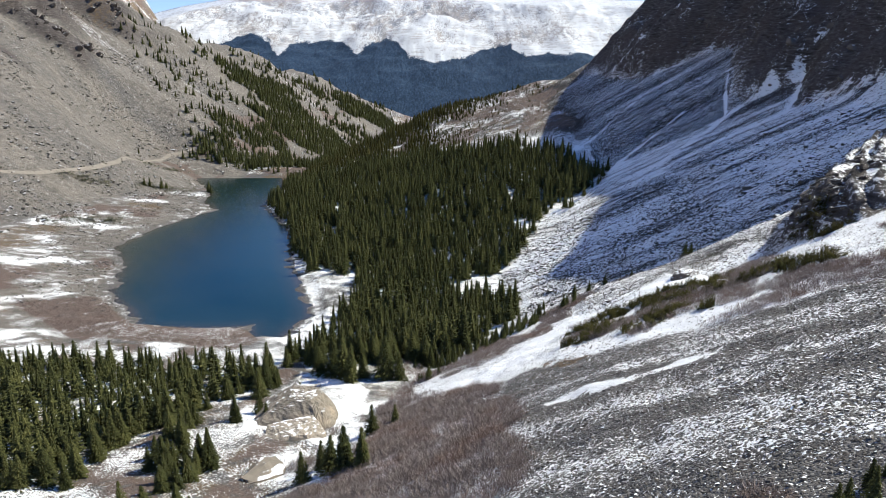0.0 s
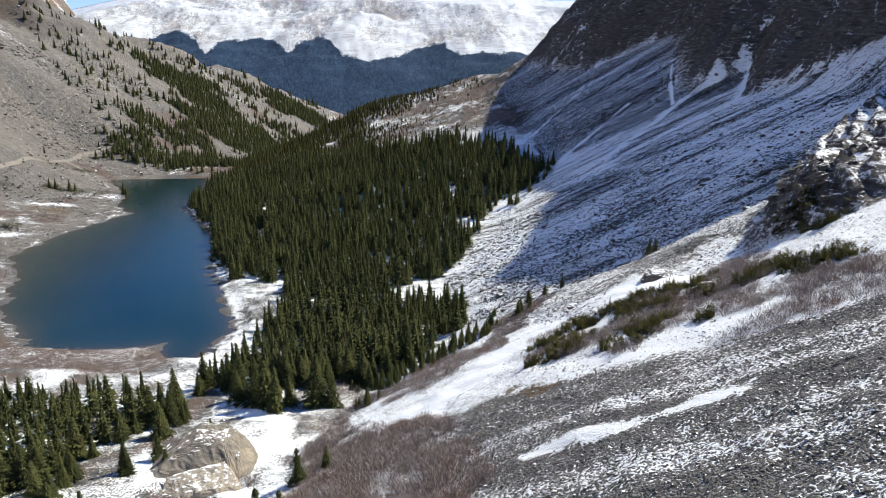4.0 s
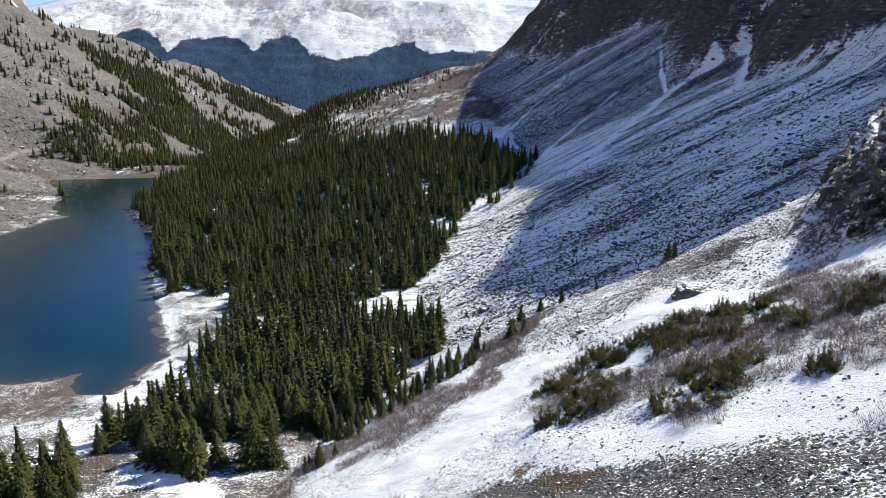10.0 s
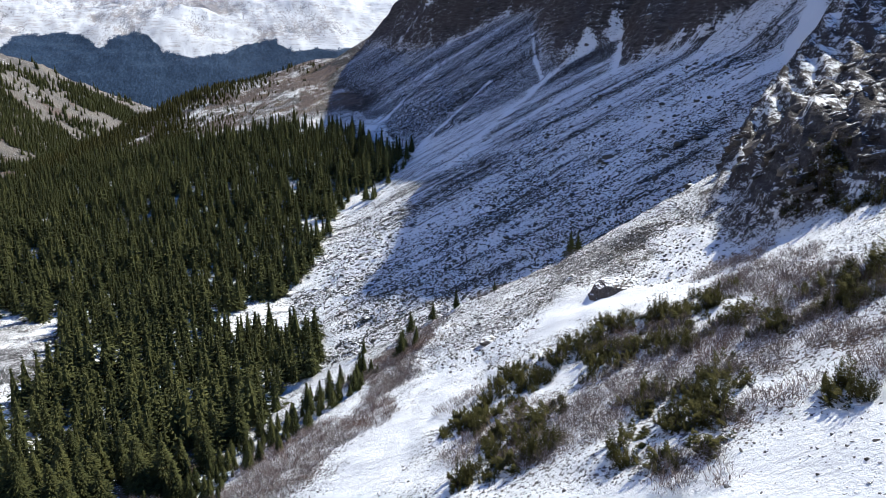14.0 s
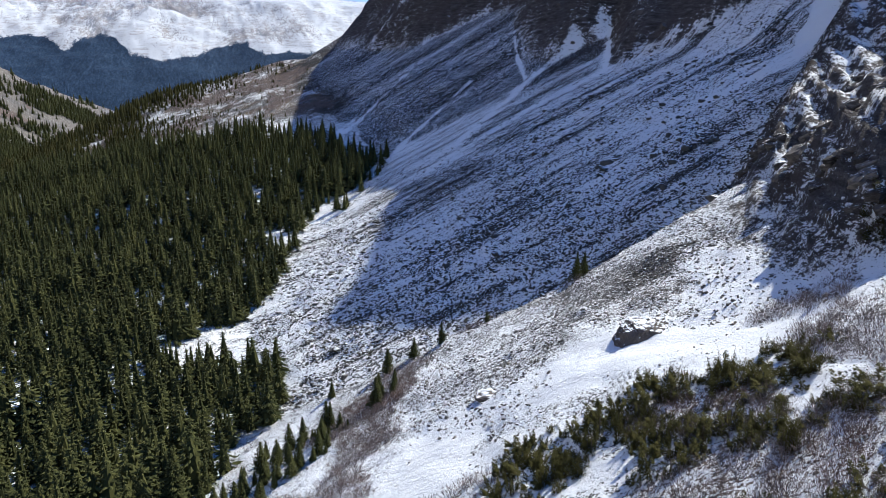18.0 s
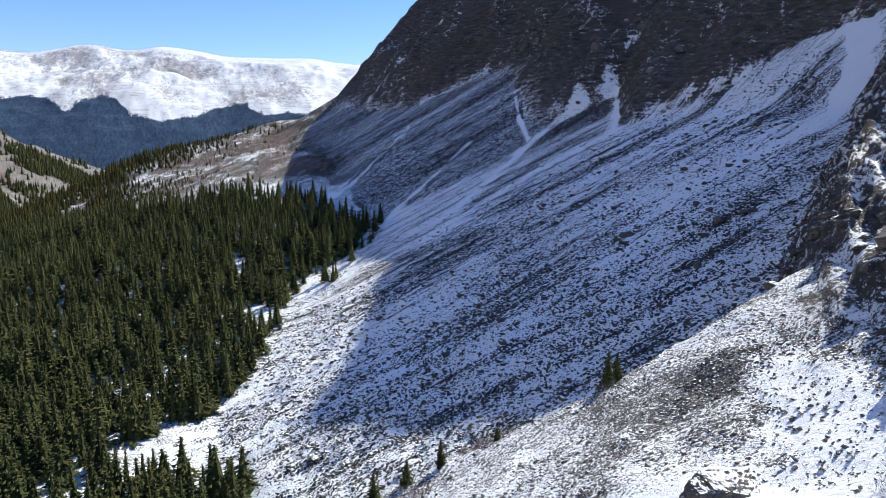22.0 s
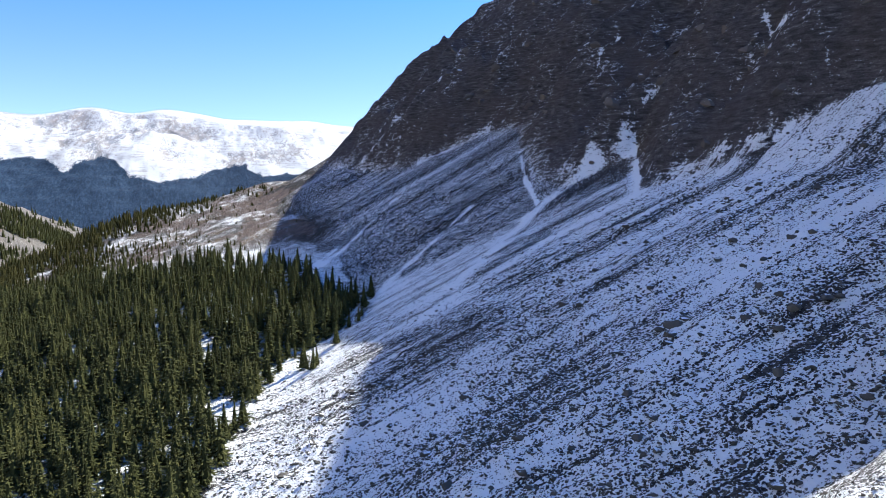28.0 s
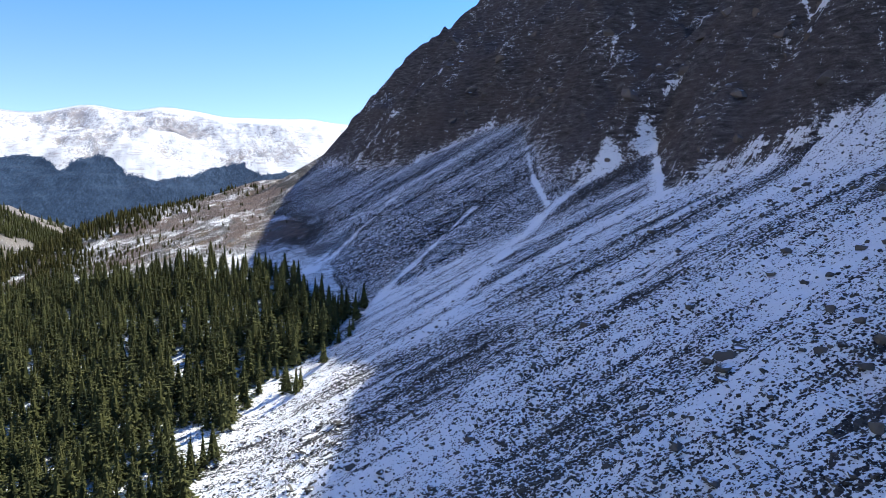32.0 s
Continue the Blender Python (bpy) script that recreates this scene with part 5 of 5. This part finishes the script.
ROCKS = [rock_shape(k, 9 + k % 4, 0.5 + 0.06 * (k % 5)) for k in range(10)]


def rocks_joined(name, x, y, size, mat, label):
    V, F, base = [], [], 0
    pick, turn = rng.integers(0, len(ROCKS), len(x)), rng.random(len(x)) * 6.283
    tilt = (rng.random((len(x), 2)) - 0.5) * 0.8
    z = on_ground(x, y)
    for k, (rv, rf) in enumerate(ROCKS):
        s = np.where(pick == k)[0]
        c, n = np.cos(turn[s])[:, None], np.sin(turn[s])[:, None]
        sz = size[s][:, None]
        px, py = (rv[:, 0] * c - rv[:, 1] * n) * sz * 1.25, (rv[:, 0] * n + rv[:, 1] * c) * sz
        pz = rv[:, 2] * sz + px * tilt[s][:, :1] + py * tilt[s][:, 1:]
        V.append(np.stack([px + x[s][:, None], py + y[s][:, None], pz + z[s][:, None] + 0.08 * sz], -1).reshape(-1, 3))
        F.append((rf[None] + (np.arange(len(s)) * len(rv))[:, None, None] + base).reshape(-1, 3))
        base += len(s) * len(rv)
    ob = new(name, mesh_from(name, np.concatenate(V), np.concatenate(F), mat))
    return tagged(ob, label, "rocks", kind="stuff")


def talus_keep(x, y):
    on = ramp(talus(x, y) - height(x, y), -2.2, -0.6) * ramp(cliff_foot(y) - x, 0, 15)
    near = ramp(340 - y, 0, 110)
    low = 0.35 + 0.65 * ramp(120 - x, 0, 60)
    return on * near * low * (line_dist(x, y, INLET)[0] > 6.5) * (0.5 + 0.5 * vnoise(x, y, 14, 151)) * 1.3


rx, ry = sample(22, 178, 178, 345, 150000, rng, talus_keep)
rocks_joined("talus_rocks", rx, ry, 0.24 + 0.80 * rng.random(len(rx)) ** 3.8, M_DARKSTONE, "dark lichen-covered talus blocks lying in thin snow")
sx, sy = sample(8, 100, 30, 125, 42000, rng, lambda x, y: ramp(inside(x, y, SCREE), -3, 4) * (line_dist(x, y, STRIPE)[0] > 2.4))
rocks_joined("scree_rocks", sx, sy, 0.13 + 0.34 * rng.random(len(sx)) ** 2.6, M_STONE, "grey scree stones dusted with snow on the near slope")
lx, ly = sample(30, 82, 130, 192, 9000, rng, lambda x, y: ramp(near_slope(x, y) - height(x, y), -1, -0.2) * ramp(vnoise(x, y, 13, 152) + 0.02 * (x - 45) + 0.02 * (y - 165), 0.0, 0.5))
rocks_joined("ridge_rocks", lx, ly, 0.18 + 0.45 * rng.random(len(lx)) ** 3, M_STONE, "grey stones dusted with snow on the ridge")


mx, my = sample(52, 86, 155, 184, 9000, rng, lambda x, y: ramp(1 - np.hypot((x - 70 + 0.8 * (y - 169)) / 11, (y - 169 - 0.4 * (x - 70)) / 7) + 0.35 * vnoise(x, y, 4, 63), 0, 0.6))
rocks_joined("mound_rocks", mx, my, 0.16 + 0.42 * rng.random(len(mx)) ** 2.5, M_DARKSTONE, "dark stones heaped on the snowy ridge")


# stones and grass tufts showing through the snow of the near slope
qx, qy = sample(10, 85, 95, 192, 26000, rng, lambda x, y: ramp(near_slope(x, y) - height(x, y), -1, -0.2) * np.clip(0.12 + 0.8 * ramp(vnoise(x, y, 8, 153) + 0.5 * vnoise(x, y, 3, 154), 0.1, 0.7), 0, 1) * (line_dist(x, y, SNOW_BAND)[0] > 4))
rocks_joined("slope_stones", qx, qy, 0.10 + 0.30 * rng.random(len(qx)) ** 3, M_STONE, "small grey stones showing through snow on the slope")
gx, gy = sample(10, 85, 95, 192, 16000, rng, lambda x, y: ramp(near_slope(x, y) - height(x, y), -1, -0.2) * ramp(vnoise(x, y, 10, 155) + 0.6 * vnoise(x, y, 3, 156), 0.1, 0.8))
tufts = new("dry_grass", placed_many([twig_clump(prng, 14) for _ in range(3)], gx, gy, on_ground(gx, gy), 0.28 + 0.3 * rng.random(len(gx)), rng, M_GRASS, "dry_grass"))
tagged(tufts, "dry tan grass tufts poking through the snow", "grass", kind="stuff")
hx, hy = sample(-345, -110, 300, 720, 32000, rng, lambda x, y: (inside(x, y, LAKE) < -2) * ramp(left_slope(x, y) - height(x, y), -14, -3) * np.clip(0.12 + ramp(vnoise(x * 0.4 + y * 0.2, y, 22, 157) + 0.5 * vnoise(x, y, 8, 158), 0.0, 0.7), 0, 1))
rocks_joined("hillside_rocks", hx, hy, 0.6 + 2.2 * rng.random(len(hx)) ** 4, M_STONE, "grey stones scattered over the sunny hillside and lake shore")


wx, wy = sample(-235, -112, 225, 530, 26000, rng, lambda x, y: (inside(x, y, LAKE) < -1.5) * ramp(6 - on_ground(x, y), 0, 3) * np.clip(0.15 + ramp(vnoise(x, y, 12, 166) + 0.5 * vnoise(x, y, 4, 167), -0.1, 0.6), 0, 1))
rocks_joined("shore_stones", wx, wy, 0.35 + 1.1 * rng.random(len(wx)) ** 3, M_STONE, "grey and tan stones strewn over the flat lake shore")


def boulder_mesh(seed, mat, n=26, flat=0.7, rounds=1, rough=0.06):
    """An angular block, its edges worn and its faces uneven."""
    v, f = rock_shape(seed, n, flat)
    bm = bmesh.new()
    vs = [bm.verts.new(q) for q in v]
    for t in f:
        bm.faces.new([vs[i] for i in t])
    bmesh.ops.subdivide_edges(bm, edges=bm.edges, cuts=rounds, use_grid_fill=True, smooth=0.12)
    bmesh.ops.triangulate(bm, faces=bm.faces)
    for q in bm.verts:
        q.co += q.co.normalized() * rough * noise.noise(q.co * 5 + Vector((seed, 0, 0)))
    me = bpy.data.meshes.new("boulder")
    bm.to_mesh(me)
    bm.free()
    me.materials.append(mat)
    return me


def boulder(x, y, size, seed, mat, label, flat=0.7, turn=0.0, sink=0.15, name="boulder", n=26, group=""):
    ob = new(name, boulder_mesh(seed, mat, n, flat, 3 if max(size) > 8 else 2 if max(size) > 3 else 1, 0.10 if max(size) > 8 else 0.06))
    ob.matrix_basis = Matrix.LocRotScale((x, y, float(on_ground(x, y)) + size[2] * (0.42 * flat - sink)), Euler((0.1, 0.08, turn)), Vector(size))
    return tagged(ob, label, "boulder", group)


def hull_rock(name, points, seed, mat, x, y, z, turn, label, rounds=3, rough=0.16):
    """A rock from its corner points: planes broken by chips and cracks."""
    bm = bmesh.new()
    for q in points:
        bm.verts.new(q)
    bmesh.ops.convex_hull(bm, input=bm.verts)
    for _ in range(rounds):
        bmesh.ops.subdivide_edges(bm, edges=bm.edges, cuts=1, use_grid_fill=True, smooth=0.06)
    bmesh.ops.triangulate(bm, faces=bm.faces)
    bm.normal_update()
    moves = []
    for q in bm.verts:
        p = q.co + Vector((seed, 0, 0))
        chip = noise.noise(p * 0.9) + 0.6 * noise.noise(p * 2.3) + 0.35 * noise.noise(p * 5.5)
        crack = max(0.0, 0.12 - abs(noise.noise(Vector((p.x * 0.7, p.y * 0.7, p.z * 0.35))))) / 0.12
        moves.append(q.normal * (rough * chip - 0.5 * rough * crack))
    for q, v in zip(bm.verts, moves):
        q.co += v
    me = bpy.data.meshes.new(name)
    bm.to_mesh(me)
    bm.free()
    me.materials.append(mat)
    ob = new(name, me)
    ob.matrix_basis = pose(x, y, z, 0, 0, turn)
    return tagged(ob, label, "boulder")


hull_rock("boulder", ((-3.0, -1.9, -1.6), (3.2, -1.5, -1.2), (-2.2, -0.6, 1.5), (-1.2, -0.5, 1.9), (0.3, -0.7, 1.8), (2.9, -0.5, 1.2), (-2.6, 0.8, 1.6), (-1.6, 2.2, 2.2), (2.6, 3.0, 2.0), (-3.0, 3.0, -1.6), (3.2, 3.0, -1.4), (-3.3, 0.6, 0.4)),
          4, M_BOULDER, 55.2, 151.6, 35.75, -24, "large dark grey boulder capped with dry grass and snow", 4, 0.20)
boulder(41.5, 161, (4.0, 3.0, 2.6), 27, M_BOULDER, "rust-brown half-buried boulder on the snowy slope", 0.7, 0.3, 0.42, n=40)
hull_rock("rock_outcrop", ((-9, -9, -2), (7, -8, -2), (-8, -5, 1.4), (-4.5, -4.0, 3.6), (-1, -1.0, 5.8), (3.5, -1.6, 5.6), (6.8, -2.6, 3.0), (8.2, -1.5, 0.6), (-6.5, 3.0, 3.2), (-1, 3.5, 6.6), (4.5, 3.0, 5.8),
          (7.0, 3.5, 2.0), (-8, 5, -2), (7.5, 5, -2)), 9, M_PALE, -29.5, 127, 14.2, -6, "big pale tan granite outcrop among spruces by the stream", 4, 0.20)
hull_rock("rock_outcrop", ((-6.5, -3.5, -2), (6, -3.0, -2), (-6, -1.5, 0.6), (0, -2.2, 1.9), (5.6, -1.6, 1.2), (-5.0, 2.5, 2.2), (3.5, 3.0, 3.0), (-6.5, 3.5, -2), (6, 3.5, -2)), 5, M_PALE, -28, 118.5, 15.2, 12,
          "low pale granite slab beside the snowy stream", 4, 0.18)
boulder(-30, 103, (9, 7, 4.2), 15, M_PALE, "low pale granite slab beside the snowy stream", 0.5, 0.9, name="rock_outcrop", n=34)
boulder(-80, 128, (10, 6, 2.4), 17, M_PALE, "low pale granite slab beside the snowy stream", 0.5, 0.2, name="rock_outcrop", n=34)
BR = [boulder_mesh(40 + k, M_DARKSTONE, 18, 0.65, 1) for k in range(8)]
bxs, bys = sample(35, 172, 182, 300, 900, rng, lambda x, y: 0.9 * (line_dist(x, y, INLET)[0] > 8) * ramp(talus(x, y) - height(x, y), -2.2, -0.6) * ramp(cliff_foot(y) - x, 0, 15))
for c, (x, y) in enumerate(zip(bxs[:230], bys[:230])):
    s = 0.8 + 1.3 * prng.random() ** 2.4
    ob = new("talus_block", BR[c % 8])
    ob.matrix_basis = Matrix.LocRotScale((x, y, float(on_ground(x, y)) + 0.12 * s), Euler((0.3 * (prng.random() - 0.5), 0.3 * (prng.random() - 0.5), 6.28 * prng.random())),
                                         Vector((1.3 * s, s, s)))
    tagged(ob, "dark angular rock block on the shaded snowy talus", "boulder", "talus blocks")
for x, y, s in ((101, 231, 2.6), (103, 233, 3.0), (105.5, 232.5, 2.2), (102, 235, 1.9), (99.5, 229.5, 1.6), (107, 235, 1.8), (88.5, 181, 2.4), (113, 218, 2.2), (117, 216, 2.5), (110, 221, 1.8)):
    boulder(x, y, (1.4 * s, s, s), int(x * 7), M_DARKSTONE, "dark angular rock block on the shaded snowy talus", 0.65, x, 0.2, "talus_block", 18, "talus blocks")


# ---- outcrops: angular blocks bedded in the crags ----
CD = [boulder_mesh(90 + k, M_CRAG, 17, 0.8, 2, 0.09) for k in range(6)]
CB = [boulder_mesh(70 + k, M_CRAG, 15, 0.8, 1, 0.05) for k in range(10)]


def bedded(x, y, size, k, lean, label, group, deep=0.28, long=1.3):
    ob = new("crag_block", CB[k % 10])
    ob.matrix_basis = Matrix.LocRotScale((x, y, float(on_ground(x, y)) - deep * size * 0.5 + 0.2 * size), Euler((0.35 * (prng.random() - 0.5), lean, 6.28 * prng.random())),
                                         Vector((long * size, size, 0.85 * size)))
    return tagged(ob, label, "rock outcrop", group)


def ledge_mesh(seed):
    """A bedded slab: a broken box with stepped, rough faces."""
    r = np.random.default_rng(900 + seed)
    bm = bmesh.new()
    for sx in (-1, -0.35, 0.3, 1):
        for sy in (-1, 0.1, 1):
            for sz in (-1, 1):
                if r.random() < 0.85:
                    bm.verts.new((0.5 * sx * (0.8 + 0.3 * r.random()), 0.34 * sy * (0.7 + 0.45 * r.random()), 0.17 * sz * (0.55 + 0.6 * r.random())))
    out = bmesh.ops.convex_hull(bm, input=bm.verts)
    bmesh.ops.delete(bm, geom=[q for q in out["geom_interior"] if isinstance(q, bmesh.types.BMVert)], context="VERTS")
    bmesh.ops.subdivide_edges(bm, edges=[e for e in bm.edges if e.calc_length() > 0.12], cuts=3, use_grid_fill=True)
    bmesh.ops.triangulate(bm, faces=bm.faces)
    for q in bm.verts:
        layer = noise.noise(Vector((q.co.x * 1.5, q.co.y * 1.5, q.co.z * 22 + seed)))
        chip = noise.noise(q.co * 7 + Vector((seed, 3, 0)))
        q.co += Vector((q.co.x, q.co.y * 1.5, 0)).normalized() * 0.09 * layer + q.co.normalized() * 0.09 * chip
    me = bpy.data.meshes.new("ledge")
    bm.to_mesh(me)
    bm.free()
    me.materials.append(M_LEDGE)
    return me


LEDGES = [ledge_mesh(k) for k in range(12)]
ox, oy = sample(70, 150, 118, 225, 4200, rng, lambda x, y: ramp(rib(x, y) - height(x, y), -0.8, -0.2) * ramp(rib(x, y) - near_slope(x, y), 2.0, 4.5) * ramp(vnoise(x, y, 8, 161), -0.5, 0.2))
order = np.argsort(np.hypot(ox - 60, oy - 140))[:295]
for c, k in enumerate(order):
    x, y, s = float(ox[k]), float(oy[k]), 0.8 + 1.8 * prng.random() ** 2.0
    ob = new("rock_ledge", LEDGES[c % 12])
    ob.matrix_basis = Matrix.LocRotScale((x, y, float(on_ground(x, y)) - 0.09 * s), Euler((0.3 * (prng.random() - 0.5) - 0.10, -0.38 + 0.4 * (prng.random() - 0.5), -0.45 + 1.5 * (prng.random() - 0.5))),
                                         Vector((s * (0.9 + 0.5 * prng.random()), s * (0.8 + 0.5 * prng.random()), s * (0.9 + 0.7 * prng.random()))))
    tagged(ob, "dark brown-grey bedded rock ledge with snow between", "rock outcrop", "ledges of the rock rib")
ox, oy = sample(105, 215, 262, 520, 5200, rng, lambda x, y: ramp(cliff(x, y)[1], 1, 6) * ramp(60 - cliff(x, y)[1], 0, 20))
for c, (x, y) in enumerate(zip(ox[:150], oy[:150])):
    bedded(x, y, 2.2 + 4.0 * prng.random() ** 2, c, 0.5, "dark shaded cliff block with snow flecks", "blocks of the cliff", 0.95)
ox, oy = sample(-350, -280, 540, 715, 2500, rng, lambda x, y: ramp(inside(x, y, CRAGS), -4, 4) * ramp(ridged(x * 0.21 + y * 0.98, (-0.98 * (x + 229) + 0.21 * (y - 361)) * 0.3, 34, 3, 44), 0.2, 0.6))
for c, (x, y) in enumerate(zip(ox[:80], oy[:80])):
    s = 5 + 9 * prng.random() ** 2
    ob = new("crag_block", CD[c % 6])
    ob.matrix_basis = Matrix.LocRotScale((float(x), float(y), float(on_ground(x, y)) - 0.42 * s), Euler((0.3 * (prng.random() - 0.5), 0.6, 2.93 + 0.5 * (prng.random() - 0.5))), Vector((1.7 * s, 0.7 * s, 0.7 * s)))
    tagged(ob, "dark grey crag on the sunny stony hillside", "rock outcrop", "crags of the hillside")


# low dark bushes dotted over the hillside
vx, vy = sample(-300, -170, 350, 640, 1400, rng, lambda x, y: (inside(x, y, LAKE) < -4) * ramp(vnoise(x, y, 24, 160) + 0.5 * vnoise(x, y, 8, 162), 0.1, 0.8))
dots = new("hillside_bushes", placed_many([clump(random.Random(30 + k), 3, 24) for k in range(3)], vx, vy, on_ground(vx, vy), 0.6 + 1.0 * rng.random(len(vx)), rng, M_FOREST, "hillside_bushes"))
tagged(dots, "low dark bushes dotted over the stony hillside", "shrubs", kind="stuff")


ex, ey = sample(-70, 110, 425, 660, 15000, rng, lambda x, y: ramp(y + 0.7 * np.maximum(x - 45, 0), 425, 470) * ramp(105 - x, 0, 25) * np.clip(0.15 + ramp(vnoise(x, y, 16, 164) + 0.5 * vnoise(x, y, 6, 165), -0.2, 0.5), 0, 1))
low = new("bench_shrubs", placed_many([clump(random.Random(60 + k), 3, 22) for k in range(3)], ex, ey, on_ground(ex, ey), 0.7 + 1.3 * rng.random(len(ex)), rng, M_BENCH, "bench_shrubs"))
tagged(low, "low dark shrubs among tan grass on the open bench", "shrubs", kind="stuff")


# ---- shrubs along the far shore ----
SHRUB_BELTS = (((-222, 405), (-212, 417), (-198, 430)), ((-194, 444), (-184, 453), (-166, 462)), ((-202, 347), (-188, 357), (-172, 361)), ((-212, 490), (-202, 505), (-196, 520)))
ux, uy = [], []
for belt in SHRUB_BELTS:
    p = np.array(belt, float)
    at = rng.random(70) * (len(p) - 1)
    ux.append(np.interp(at, range(len(p)), p[:, 0]) + rng.normal(size=70) * 1.8)
    uy.append(np.interp(at, range(len(p)), p[:, 1]) + rng.normal(size=70) * 3.2)
ux, uy = np.concatenate(ux), np.concatenate(uy)
ox, oy = sample(-235, -112, 225, 530, 2600, rng, lambda x, y: ramp(6 - on_ground(x, y), 0, 3) * ramp(vnoise(x, y, 14, 168) + 0.5 * vnoise(x, y, 5, 169), 0.2, 0.7))
ux, uy = np.concatenate([ux, ox]), np.concatenate([uy, oy])
keep = inside(ux, uy, LAKE) < -3
ux, uy = ux[keep], uy[keep]
shore = new("shore_shrubs", placed_many([clump(random.Random(k), 5, 26) for k in range(4)], ux, uy, on_ground(ux, uy), np.where(np.arange(len(ux)) < 270, 1.6, 0.5) * (1 + rng.random(len(ux))), rng, M_FOREST, "shore_shrubs"))
tagged(shore, "dark evergreen shrub belts on the stony lake shore", "shrubs", kind="stuff")
tx = np.array([-192, -189.5, -184, -182, -157, -155, -178, -170, -163, -158, -148, -142, -226, -200, -204])
ty = np.array([445, 447, 452, 455, 463, 461, 556, 560, 563, 570, 566, 560, 520, 553, 549])
shore_trees = new("shore_conifers", placed_many(FAR_CROWNS, tx, ty, on_ground(tx, ty) - 0.2, 4.5 + 4.0 * rng.random(len(tx)), rng, M_FOREST, "shore_conifers"))
tagged(shore_trees, "few dark conifers near the far lake shore", "trees", kind="stuff")
